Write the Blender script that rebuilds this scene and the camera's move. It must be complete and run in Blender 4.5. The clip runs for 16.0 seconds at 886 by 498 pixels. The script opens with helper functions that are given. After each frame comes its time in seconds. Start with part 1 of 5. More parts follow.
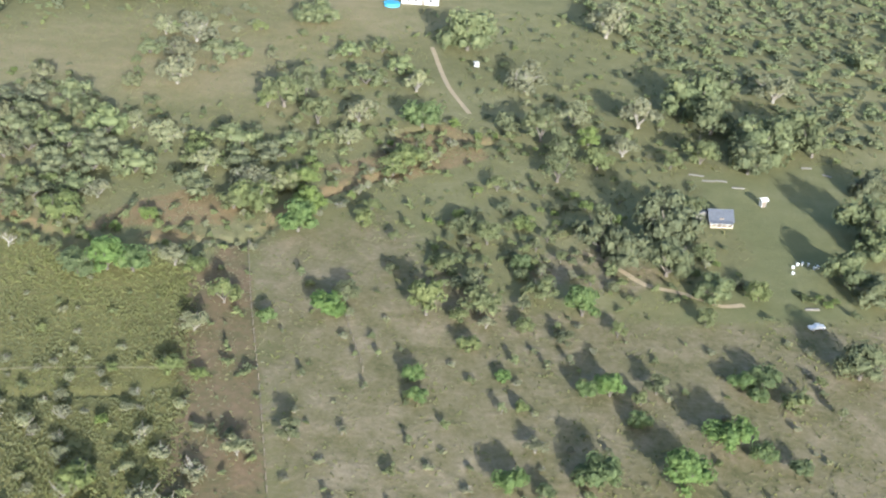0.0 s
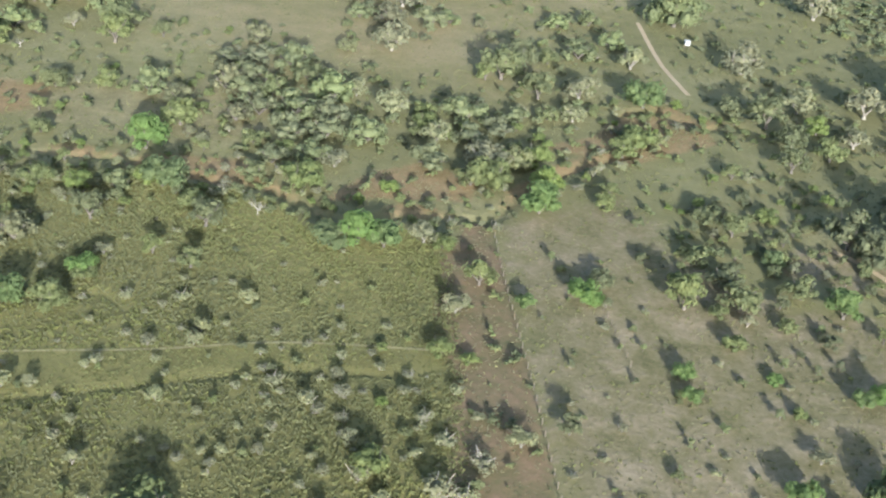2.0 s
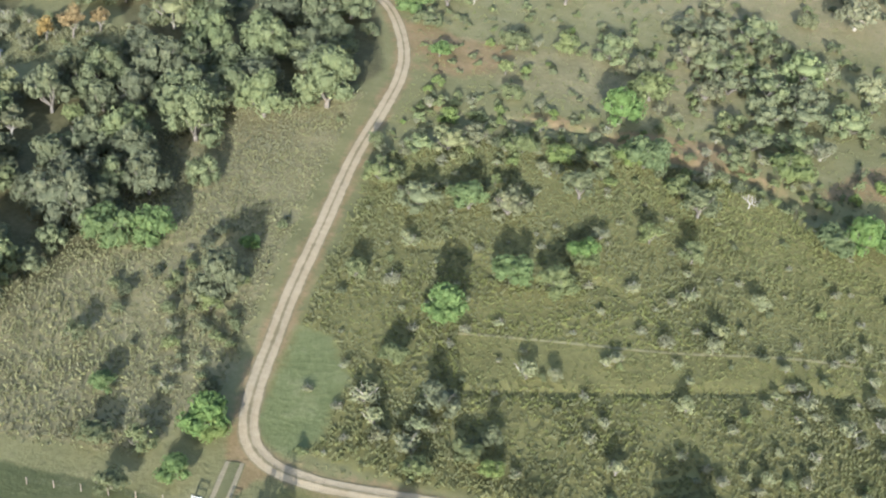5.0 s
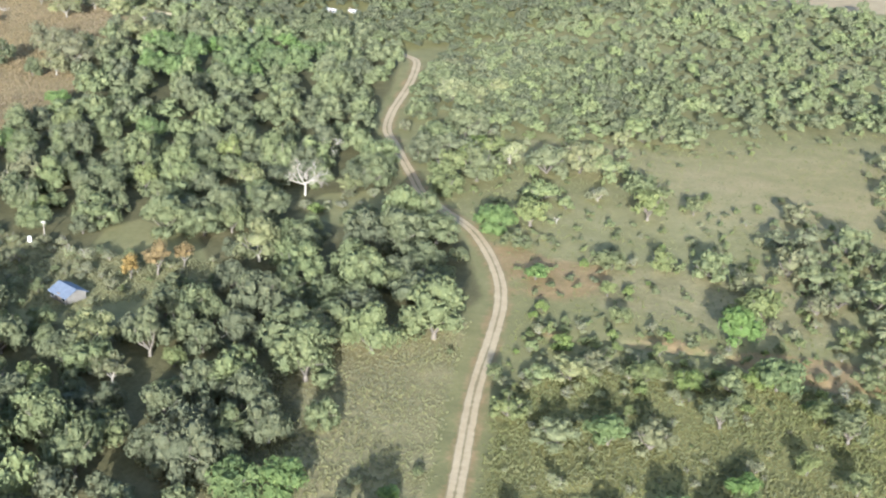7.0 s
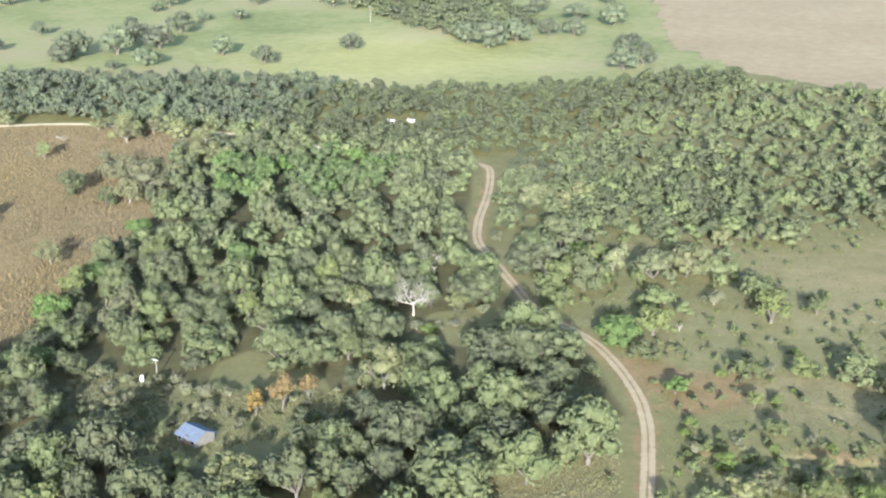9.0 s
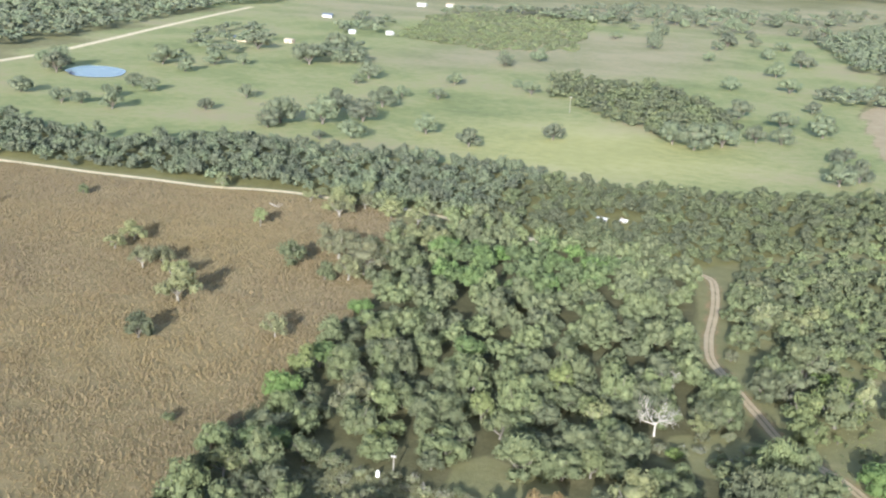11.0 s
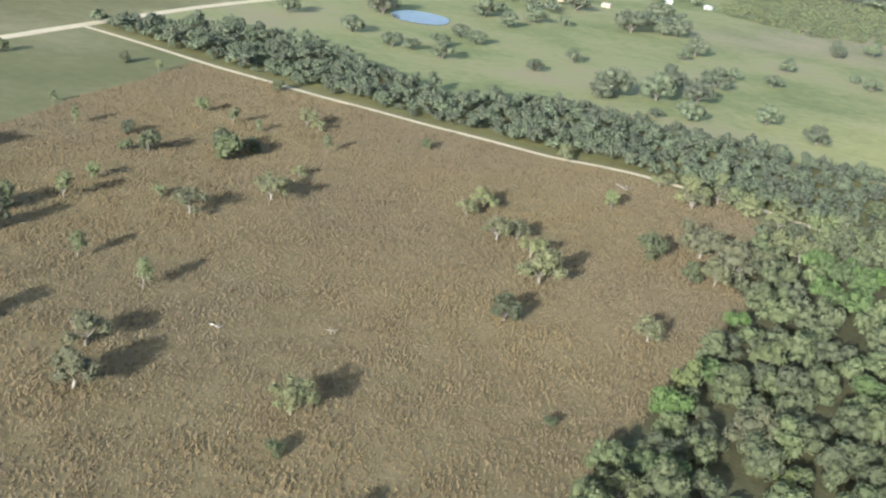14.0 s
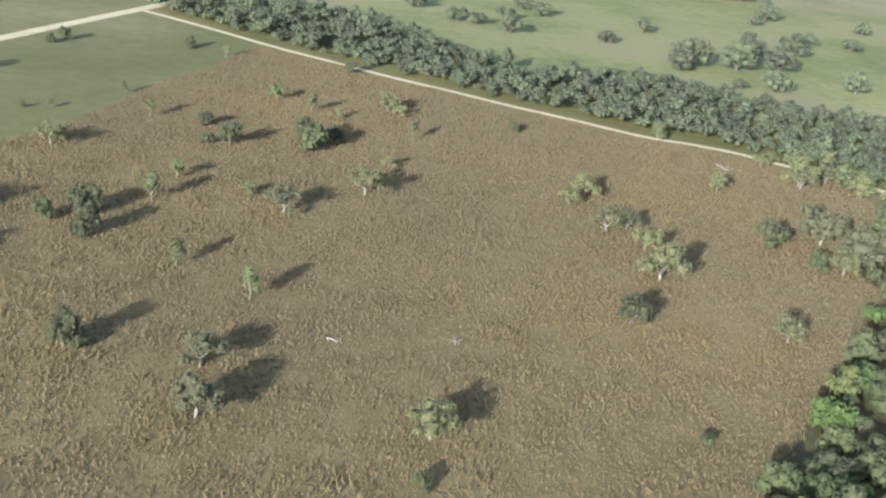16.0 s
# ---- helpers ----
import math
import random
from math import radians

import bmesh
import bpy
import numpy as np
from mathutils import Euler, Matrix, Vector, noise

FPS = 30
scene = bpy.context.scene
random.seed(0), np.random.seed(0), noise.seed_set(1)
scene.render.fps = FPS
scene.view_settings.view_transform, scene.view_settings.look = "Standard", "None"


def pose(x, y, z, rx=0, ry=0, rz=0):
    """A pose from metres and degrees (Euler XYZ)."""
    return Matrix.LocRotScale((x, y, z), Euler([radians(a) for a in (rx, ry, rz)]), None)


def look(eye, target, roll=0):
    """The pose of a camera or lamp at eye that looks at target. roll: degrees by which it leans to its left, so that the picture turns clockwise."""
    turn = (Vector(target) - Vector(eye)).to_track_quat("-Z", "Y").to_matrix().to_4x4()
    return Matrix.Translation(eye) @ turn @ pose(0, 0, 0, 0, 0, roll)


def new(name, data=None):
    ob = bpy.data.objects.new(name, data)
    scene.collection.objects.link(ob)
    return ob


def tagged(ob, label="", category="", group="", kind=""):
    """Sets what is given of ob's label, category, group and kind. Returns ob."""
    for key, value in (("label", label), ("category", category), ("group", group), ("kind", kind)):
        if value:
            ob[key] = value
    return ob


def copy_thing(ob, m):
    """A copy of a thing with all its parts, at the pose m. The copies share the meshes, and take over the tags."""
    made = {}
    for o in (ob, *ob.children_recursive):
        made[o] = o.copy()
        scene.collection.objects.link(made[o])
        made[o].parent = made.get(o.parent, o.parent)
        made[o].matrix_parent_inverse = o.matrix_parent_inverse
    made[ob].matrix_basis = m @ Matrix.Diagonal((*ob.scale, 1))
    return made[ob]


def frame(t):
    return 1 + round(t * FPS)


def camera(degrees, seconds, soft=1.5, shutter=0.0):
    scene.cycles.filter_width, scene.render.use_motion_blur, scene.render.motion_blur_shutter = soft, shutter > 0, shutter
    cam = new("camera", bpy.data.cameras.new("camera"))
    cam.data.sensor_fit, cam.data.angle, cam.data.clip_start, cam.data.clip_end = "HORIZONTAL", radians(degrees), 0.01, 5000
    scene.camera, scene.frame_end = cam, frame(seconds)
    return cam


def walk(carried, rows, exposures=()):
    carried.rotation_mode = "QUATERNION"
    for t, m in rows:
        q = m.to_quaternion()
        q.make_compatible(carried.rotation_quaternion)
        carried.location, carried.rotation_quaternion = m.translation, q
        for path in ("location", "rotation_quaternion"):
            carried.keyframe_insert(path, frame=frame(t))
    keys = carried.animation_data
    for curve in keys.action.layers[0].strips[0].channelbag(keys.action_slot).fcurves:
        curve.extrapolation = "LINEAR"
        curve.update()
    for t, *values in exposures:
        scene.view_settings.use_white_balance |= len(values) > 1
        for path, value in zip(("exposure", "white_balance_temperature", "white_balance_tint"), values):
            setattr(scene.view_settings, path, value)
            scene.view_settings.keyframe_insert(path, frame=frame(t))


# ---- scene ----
cam = camera(39.0, 16.0, soft=2.2)
PATH = [
    (0, (-1.203, 1.668, 112.623), (-1.209, 3.462, 111.74), 4.6),
    (0.5, (-9.787, 2.214, 112.387), (-9.837, 3.998, 111.486), 6.0),
    (1, (-17.704, 4.149, 113.41), (-17.782, 5.926, 112.497), 5.8),
    (1.5, (-23.907, 4.519, 113.19), (-24.037, 6.279, 112.248), 5.3),
    (2, (-32.677, 5.162, 113.18), (-32.815, 6.913, 112.224), 5.8),
    (2.5, (-41.933, 4.179, 112.239), (-42.165, 5.89, 111.229), 6.3),
    (3, (-47.376, 6.238, 113.651), (-47.685, 7.927, 112.626), 6.3),
    (3.5, (-55.25, 5.197, 112.855), (-55.67, 6.821, 111.767), 6.3),
    (4, (-61.874, 7.837, 113.106), (-62.373, 9.424, 111.996), 5.6),
    (4.2, (-64.299, 8.633, 113.132), (-64.815, 10.215, 112.021), 5.4),
    (6.3, (-94.252, 11.443, 110.008), (-94.8, 13.144, 109.111), 3.7),
    (6.5, (-96.91, 11.93, 110.026), (-97.472, 13.644, 109.162), 3.8),
    (7, (-104.7, 13.399, 110.463), (-105.261, 15.151, 109.678), 2.5),
    (7.5, (-112.004, 14.647, 110.363), (-112.575, 16.412, 109.616), 1.7),
    (8, (-119.193, 15.04, 109.652), (-119.765, 16.827, 108.958), -0.3),
    (8.2, (-121.913, 15.093, 109.435), (-122.482, 16.886, 108.756), -0.7),
    (10.3, (-151.621, 18.283, 113.239), (-152.313, 20.08, 112.699), 2.2),
    (10.5, (-154.608, 18.536, 113.17), (-155.337, 20.325, 112.649), 3.1),
    (11, (-161.674, 18.336, 112.264), (-162.478, 20.091, 111.74), 3.3),
    (11.5, (-169.479, 17.734, 112.261), (-170.338, 19.448, 111.691), 4.0),
    (12, (-176.186, 18.343, 111.622), (-177.117, 20.014, 111.037), 5.9),
    (12.5, (-183.84, 19.355, 110.991), (-184.844, 20.996, 110.444), 7.3),
    (13, (-191.687, 20.862, 110.613), (-192.745, 22.461, 110.046), 7.5),
    (13.5, (-199.587, 21.774, 109.931), (-200.67, 23.34, 109.319), 8.0),
    (14, (-207.507, 23.172, 109.643), (-208.618, 24.715, 109.022), 8.2),
    (14.5, (-213.55, 24.081, 108.725), (-214.683, 25.61, 108.11), 7.9),
    (15, (-221.597, 25.388, 108.75), (-222.667, 26.957, 108.124), 9.3),
    (15.5, (-229.196, 25.907, 107.739), (-230.308, 27.441, 107.098), 8.5),
    (16, (-236.98, 27.197, 108.153), (-238.115, 28.699, 107.476), 6.4),
]
walk(cam, [(t, look(eye, target, roll)) for t, eye, target, roll in PATH], [(0.0, 1.2, 5600, 9), (3.5, 1.19, 5600, 9), (6.5, 1.44, 5600, 9), (7.2, 1.5, 5600, 9), (8.0, 1.5, 5600, 9), (11.0, 1.23, 5600, 9), (13.0, 1.04, 5600, 9), (16.0, 0.96, 5600, 9)])

# ---- light: a low morning sun and a clear sky ----
SUN_AZ, SUN_EL = 285.5, 15.5  # degrees from +x, and above the horizon
sky_world = bpy.data.worlds.new("sky")
scene.world = sky_world
sky_world.use_nodes = True
sky_tree = sky_world.node_tree
sky = sky_tree.nodes.new("ShaderNodeTexSky")
sky.sky_type, sky.sun_disc = "NISHITA", False
sky.sun_elevation, sky.sun_rotation = radians(SUN_EL), radians(90 - SUN_AZ)
sky.dust_density = 2.0
sky_tree.links.new(sky.outputs[0], sky_tree.nodes["Background"].inputs[0])
sky_tree.nodes["Background"].inputs[1].default_value = 0.135
sun_lamp = bpy.data.lights.new("sun", "SUN")
sun_lamp.energy, sun_lamp.angle, sun_lamp.color = 5.0, radians(0.55), (1.0, 0.94, 0.84)
sun = new("sun", sun_lamp)
_az, _el = radians(SUN_AZ), radians(SUN_EL)
sun.matrix_world = look((300 * math.cos(_az), 300 * math.sin(_az), 300 * math.tan(_el)), (0, 0, 0))

# ---- materials ----
def material(name, rough=0.9):
    m = bpy.data.materials.new(name)
    m.use_nodes = True
    b = m.node_tree.nodes["Principled BSDF"]
    b.inputs["Roughness"].default_value = rough
    b.inputs["Specular IOR Level"].default_value = 0.2
    return m, m.node_tree, b


def noise_node(nt, scale, detail=3.0, rough=0.6, coords=None):
    n = nt.nodes.new("ShaderNodeTexNoise")
    n.inputs["Scale"].default_value, n.inputs["Detail"].default_value, n.inputs["Roughness"].default_value = scale, detail, rough
    if coords is not None:
        nt.links.new(coords, n.inputs["Vector"])
    return n.outputs["Fac"]


def ramp(nt, fac, stops):
    r = nt.nodes.new("ShaderNodeValToRGB")
    e = r.color_ramp.elements
    while len(e) < len(stops):
        e.new(0.5)
    for k, (p, c) in zip(e, stops):
        k.position, k.color = p, (*c, 1)
    nt.links.new(fac, r.inputs["Fac"])
    return r.outputs["Color"]


def mix(nt, fac, a, b, kind="MIX"):
    m = nt.nodes.new("ShaderNodeMix")
    m.data_type, m.blend_type = "RGBA", kind
    for v, s in ((fac, m.inputs["Factor"]), (a, m.inputs["A"]), (b, m.inputs["B"])):
        if isinstance(v, (int, float)):
            s.default_value = v
        elif isinstance(v, tuple):
            s.default_value = (*v, 1)
        else:
            nt.links.new(v, s)
    return m.outputs["Result"]


def calc(nt, op, a, b, clamp=False):
    m = nt.nodes.new("ShaderNodeMath")
    m.operation, m.use_clamp = op, clamp
    for v, s in ((a, m.inputs[0]), (b, m.inputs[1])):
        if isinstance(v, (int, float)):
            s.default_value = v
        else:
            nt.links.new(v, s)
    return m.outputs[0]


def bump(nt, b, height, distance, strength=1.0):
    n = nt.nodes.new("ShaderNodeBump")
    n.inputs["Distance"].default_value, n.inputs["Strength"].default_value = distance, strength
    nt.links.new(height, n.inputs["Height"])
    nt.links.new(n.outputs[0], b.inputs["Normal"])


def plain(name, low, high, scale=2.0, rough=0.85, metal=0.0, fine=0.0):
    """A surface that wanders between two colours at two scales."""
    m, nt, b = material(name, rough)
    pos = nt.nodes.new("ShaderNodeNewGeometry").outputs["Position"]
    f = calc(nt, "ADD", calc(nt, "MULTIPLY", noise_node(nt, scale, 4, 0.6, pos), 0.6), calc(nt, "MULTIPLY", noise_node(nt, scale * 9, 3, 0.6, pos), 0.4))
    nt.links.new(ramp(nt, f, [(0.3, low), (0.7, high)]), b.inputs["Base Color"])
    b.inputs["Metallic"].default_value = metal
    if fine:
        bump(nt, b, noise_node(nt, scale * 6, 3, 0.6, pos), fine)
    return m


def foliage(name, dark, mid, light, hue_spread=0.25, through_light=0.25, spread=0.26, relief=0.6):
    """Leaves: each spray and each plant has its own tint, with a finer dapple; light passes partly through."""
    m, nt, b = material(name, 0.75)
    geo, info = nt.nodes.new("ShaderNodeNewGeometry"), nt.nodes.new("ShaderNodeObjectInfo")
    attr = nt.nodes.new("ShaderNodeAttribute")
    attr.attribute_name = "tint"
    plant = calc(nt, "FRACT", calc(nt, "ADD", info.outputs["Random"], attr.outputs["Fac"]), 0.0)
    clump = geo.outputs["Random Per Island"]
    dapple = noise_node(nt, 2.2, 3, 0.7, geo.outputs["Position"])
    f = calc(nt, "ADD", calc(nt, "MULTIPLY", clump, spread), calc(nt, "ADD", calc(nt, "MULTIPLY", plant, 0.4), 0.12 - spread / 2))
    f = calc(nt, "ADD", f, calc(nt, "MULTIPLY", dapple, 0.36))
    colour = ramp(nt, f, [(0.08, dark), (0.5, mid), (0.92, light)])
    hsv = nt.nodes.new("ShaderNodeHueSaturation")
    nt.links.new(calc(nt, "ADD", 0.5 - 0.06 * hue_spread, calc(nt, "MULTIPLY", plant, 0.12 * hue_spread)), hsv.inputs["Hue"])
    nt.links.new(calc(nt, "ADD", 0.8, calc(nt, "MULTIPLY", plant, 0.35)), hsv.inputs["Saturation"])
    nt.links.new(colour, hsv.inputs["Color"])
    nt.links.new(hsv.outputs[0], b.inputs["Base Color"])
    if relief:
        bump(nt, b, noise_node(nt, 2.6, 4, 0.75, geo.outputs["Position"]), relief)
    tr = nt.nodes.new("ShaderNodeBsdfTranslucent")
    nt.links.new(hsv.outputs[0], tr.inputs["Color"])
    ms = nt.nodes.new("ShaderNodeMixShader")
    ms.inputs[0].default_value = through_light
    nt.links.new(b.outputs[0], ms.inputs[1])
    nt.links.new(tr.outputs[0], ms.inputs[2])
    nt.links.new(ms.outputs[0], nt.nodes["Material Output"].inputs["Surface"])
    return m


LEAF_OAK = foliage("oak_leaves", (0.0915, 0.11, 0.0523), (0.162, 0.183, 0.0915), (0.255, 0.274, 0.151), 0.2, 0.15)
LEAF_BRIGHT = foliage("fresh_green_leaves", (0.101, 0.146, 0.0517), (0.16, 0.22, 0.0813), (0.234, 0.296, 0.121))
LEAF_OLIVE = foliage("olive_leaves", (0.112, 0.133, 0.0545), (0.186, 0.21, 0.0944), (0.281, 0.298, 0.145), 0.12)
LEAF_PALE = foliage("lichen_grey_leaves", (0.163, 0.177, 0.0875), (0.27, 0.276, 0.149), (0.396, 0.391, 0.231))
LEAF_MOSSY = foliage("mossy_grey_leaves", (0.134, 0.145, 0.0684), (0.226, 0.232, 0.118), (0.356, 0.346, 0.193))
LEAF_BUSH = foliage("dull_green_leaves", (0.0858, 0.099, 0.0506), (0.138, 0.154, 0.0836), (0.198, 0.215, 0.123), 0.15)
LEAF_LIGHT = foliage("light_green_leaves", (0.132, 0.158, 0.069), (0.215, 0.241, 0.118), (0.313, 0.334, 0.176))
# distant oaks: blue raised to paint the air's haze into the leaf colour
LEAF_DUSKY_HAZE = foliage("haze_tinted_dusky_leaves", (0.0892, 0.106, 0.0634), (0.153, 0.175, 0.11), (0.242, 0.265, 0.177))
LEAF_ORANGE = foliage("autumn_orange_leaves", (0.2, 0.145, 0.05), (0.29, 0.205, 0.075), (0.38, 0.28, 0.115), 0.04)
LEAF_CREEK = foliage("yellow_green_leaves", (0.121, 0.152, 0.0495), (0.193, 0.231, 0.0825), (0.275, 0.311, 0.123))
STRAW_DRY = foliage("dry_brown_grass", (0.151, 0.12, 0.0624), (0.207, 0.158, 0.0859), (0.268, 0.208, 0.119), 0.12, 0.22, 0.4, 0)
STRAW_PALE = foliage("straw_grass", (0.134, 0.134, 0.064), (0.193, 0.189, 0.0963), (0.271, 0.26, 0.149), 0.15, 0.3, 0.4, 0)
HERB = foliage("meadow_herbs", (0.126, 0.132, 0.0504), (0.16, 0.165, 0.0671), (0.198, 0.199, 0.0886), 0.15, 0.3, 0.24, 0)
BARK = plain("oak_bark", (0.09, 0.078, 0.062), (0.19, 0.168, 0.14), 1.5, 0.95, 0, 0.05)
BARK_PALE = plain("pale_bark", (0.18, 0.16, 0.13), (0.34, 0.31, 0.26), 1.2, 0.95, 0, 0.04)
DEADWOOD = plain("bleached_dead_wood", (0.3, 0.27, 0.23), (0.48, 0.44, 0.38), 1.5, 0.9, 0, 0.03)
WOOD_POST = plain("weathered_post_wood", (0.12, 0.1, 0.08), (0.24, 0.2, 0.16), 3.0, 0.95)
ROOF_METAL = plain("pale_blue_grey_sheet_roof", (0.1, 0.12, 0.16), (0.17, 0.2, 0.255), 0.8, 0.85, 0.0)
ROOF_DARK = plain("grey_blue_shingle_roof", (0.06, 0.066, 0.08), (0.11, 0.12, 0.142), 1.5, 0.8)
WALL_WHITE = plain("white_painted_boards", (0.4, 0.392, 0.368), (0.544, 0.536, 0.504), 1.0, 0.8)
WALL_GREY = plain("weathered_grey_boards", (0.13, 0.12, 0.105), (0.24, 0.225, 0.2), 1.0, 0.9)
WALL_TAN = plain("tan_painted_boards", (0.34, 0.28, 0.2), (0.5, 0.42, 0.32), 1.0, 0.85)
BLUE_PAINT = plain("bright_blue_tarpaulin", (0.05, 0.3, 0.55), (0.12, 0.45, 0.7), 1.0, 0.6)
WHITE_PAINT = plain("white_vehicle_paint", (0.75, 0.75, 0.74), (0.85, 0.85, 0.84), 0.6, 0.3)
DARK_GLASS, _nt, _b = material("dark_window_glass", 0.08)
_b.inputs["Base Color"].default_value = (0.02, 0.025, 0.03, 1)
_b.inputs["Specular IOR Level"].default_value = 0.5
RUBBER = plain("black_rubber", (0.015, 0.015, 0.015), (0.035, 0.035, 0.035), 4.0, 0.9)
WIRE = plain("dull_galvanised_wire", (0.1, 0.095, 0.085), (0.17, 0.165, 0.15), 4.0, 0.8, 0.0)
INSULATOR = plain("white_porcelain", (0.7, 0.7, 0.68), (0.82, 0.82, 0.8), 4.0, 0.25)
WATER, _nt, _b = material("sky_tinted_pond_water", 0.12)
# the sky's reflection is put into the blue base colour; true mirroring kept weak
_b.inputs["Base Color"].default_value = (0.085, 0.09, 0.14, 1)
_b.inputs["Specular IOR Level"].default_value = 0.08
bump(_nt, _b, noise_node(_nt, 1.2, 2, 0.5, _nt.nodes.new("ShaderNodeNewGeometry").outputs["Position"]), 0.03)


def ground_material():
    m, nt, b = material("ground_cover", 0.95)
    pos = nt.nodes.new("ShaderNodeNewGeometry").outputs["Position"]
    big, mid = noise_node(nt, 0.012, 5, 0.6, pos), noise_node(nt, 0.16, 4, 0.6, pos)
    fine, grain = noise_node(nt, 0.9, 4, 0.65, pos), noise_node(nt, 3.5, 3, 0.7, pos)

    def blend(*weights):
        total = None
        for f, w in zip((big, mid, fine, grain), weights):
            part_ = calc(nt, "MULTIPLY", f, w)
            total = part_ if total is None else calc(nt, "ADD", total, part_)
        return total

    soft_mix = blend(0.5, 0.24, 0.16, 0.1)
    rough_mix = blend(0.25, 0.36, 0.24, 0.15)

    def cover(name, gain=5.0):
        a = nt.nodes.new("ShaderNodeAttribute")
        a.attribute_name = name
        f = calc(nt, "ADD", a.outputs["Fac"], calc(nt, "MULTIPLY", calc(nt, "SUBTRACT", blend(0, 0.4, 0.35, 0.25), 0.5), 1.2))
        return calc(nt, "ADD", calc(nt, "MULTIPLY", calc(nt, "SUBTRACT", f, 0.5), gain), 0.5, True)

    colour = ramp(nt, soft_mix, [(0.36, (0.126, 0.122, 0.0522)), (0.5, (0.187, 0.174, 0.0766)), (0.62, (0.252, 0.228, 0.117))])  # rough grass
    for name, stops in (
        ("grazed", [(0.38, (0.173, 0.157, 0.07)), (0.48, (0.231, 0.196, 0.094)), (0.58, (0.284, 0.23, 0.125))]),
        ("pasture", [(0.38, (0.157, 0.174, 0.0679)), (0.46, (0.217, 0.235, 0.0914)), (0.52, (0.278, 0.274, 0.122)), (0.6, (0.304, 0.261, 0.148))]),
        ("hay", [(0.38, (0.27, 0.27, 0.104)), (0.5, (0.348, 0.331, 0.131)), (0.6, (0.4, 0.365, 0.174))]),
        ("worn", [(0.38, (0.191, 0.191, 0.087)), (0.48, (0.252, 0.235, 0.122)), (0.56, (0.313, 0.27, 0.157))]),
        ("meadow", [(0.36, (0.116, 0.104, 0.0383)), (0.5, (0.17, 0.157, 0.0575)), (0.62, (0.224, 0.2, 0.0766))]),
        ("straw", [(0.36, (0.131, 0.117, 0.0539)), (0.5, (0.209, 0.183, 0.0914)), (0.62, (0.287, 0.248, 0.131))]),
        ("dry", [(0.38, (0.101, 0.1, 0.0416)), (0.46, (0.162, 0.143, 0.0681)), (0.53, (0.219, 0.182, 0.104)), (0.61, (0.299, 0.244, 0.156))]),
        ("field", [(0.36, (0.154, 0.122, 0.0552)), (0.5, (0.218, 0.17, 0.0807)), (0.62, (0.28, 0.217, 0.11))]),
        ("stubble", [(0.36, (0.261, 0.209, 0.122)), (0.5, (0.331, 0.261, 0.157)), (0.62, (0.392, 0.322, 0.2))]),
        ("bare", [(0.36, (0.157, 0.119, 0.0499)), (0.5, (0.232, 0.168, 0.082)), (0.62, (0.306, 0.218, 0.114))]),
        ("earth", [(0.4, (0.125, 0.115, 0.052)), (0.48, (0.165, 0.13, 0.066)), (0.55, (0.21, 0.146, 0.084)), (0.64, (0.26, 0.185, 0.115))]),
        ("lawn", [(0.38, (0.0609, 0.0696, 0.027)), (0.5, (0.0844, 0.0922, 0.0374)), (0.6, (0.122, 0.118, 0.0574))]),
        ("turf", [(0.36, (0.126, 0.131, 0.0522)), (0.5, (0.174, 0.17, 0.074)), (0.62, (0.235, 0.217, 0.109))]),
        ("lush", [(0.38, (0.109, 0.126, 0.0461)), (0.5, (0.146, 0.159, 0.0635)), (0.6, (0.196, 0.2, 0.0914))]),
        ("litter", [(0.36, (0.0653, 0.0609, 0.0278)), (0.5, (0.104, 0.0957, 0.0435)), (0.62, (0.165, 0.144, 0.074))]),
    ):
        colour = mix(nt, cover(name, 1.3 if name in ("hay", "worn", "grazed") else 5.0), colour, ramp(nt, soft_mix if name in ("pasture", "lawn", "turf", "grazed", "hay", "worn") else rough_mix, stops))
    nt.links.new(colour, b.inputs["Base Color"])
    bump(nt, b, blend(0, 0.3, 0.5, 0.2), 0.5, 0.7)
    return m


# ---- plan ----
TRACK = [(-20, 138), (-46, 133), (-60, 129), (-74, 126), (-90, 124), (-100, 122.5), (-112, 120.5), (-120, 119), (-126, 118.2), (-132, 118.6), (-136.5, 121),
         (-139.5, 125), (-141.5, 130), (-143.2, 136), (-145, 144), (-147.5, 154), (-150, 165), (-153, 179), (-155.5, 191), (-158.5, 206), (-161, 222),
         (-163.5, 237), (-167.5, 249.5), (-175, 264), (-182, 274.5), (-191, 283), (-200, 292), (-209, 307), (-219, 324), (-227, 337), (-231.5, 353),
         (-236, 377), (-242, 404), (-247, 415), (-258, 421)]
FIELD_ROAD = [(-258, 421), (-272, 421), (-298, 420), (-320, 428), (-348, 435), (-382, 437.5), (-402, 436), (-418, 434.5), (-436, 429), (-455, 422.5), (-505, 414.5),
              (-561, 407), (-625, 402), (-668, 402), (-712, 400)]
FAR_ROAD = [(-640, 200), (-686, 328), (-699, 365), (-715, 410), (-749, 512), (-768, 590), (-776, 650), (-790, 720), (-843, 887), (-875, 990), (-911, 1112), (-925, 1160)]
FOOT_PATH = [(26, 234), (31, 230), (35, 225), (38.5, 221), (45, 219), (49, 217), (52.5, 215), (57, 216.5)]
MOWN_LINE = [(-121, 156.5), (-104, 161.5), (-90, 166), (-70, 173.5), (-46, 178)]
SIDE_TRACK = [(-137.4, 117.6), (-136.4, 113), (-135, 106), (-133, 99), (-129, 85), (-120, 60)]
YARD_TRACK = [(2, 312), (-1, 322), (-4, 332), (-6, 341), (-8, 352), (-9.5, 362), (-10.5, 368)]

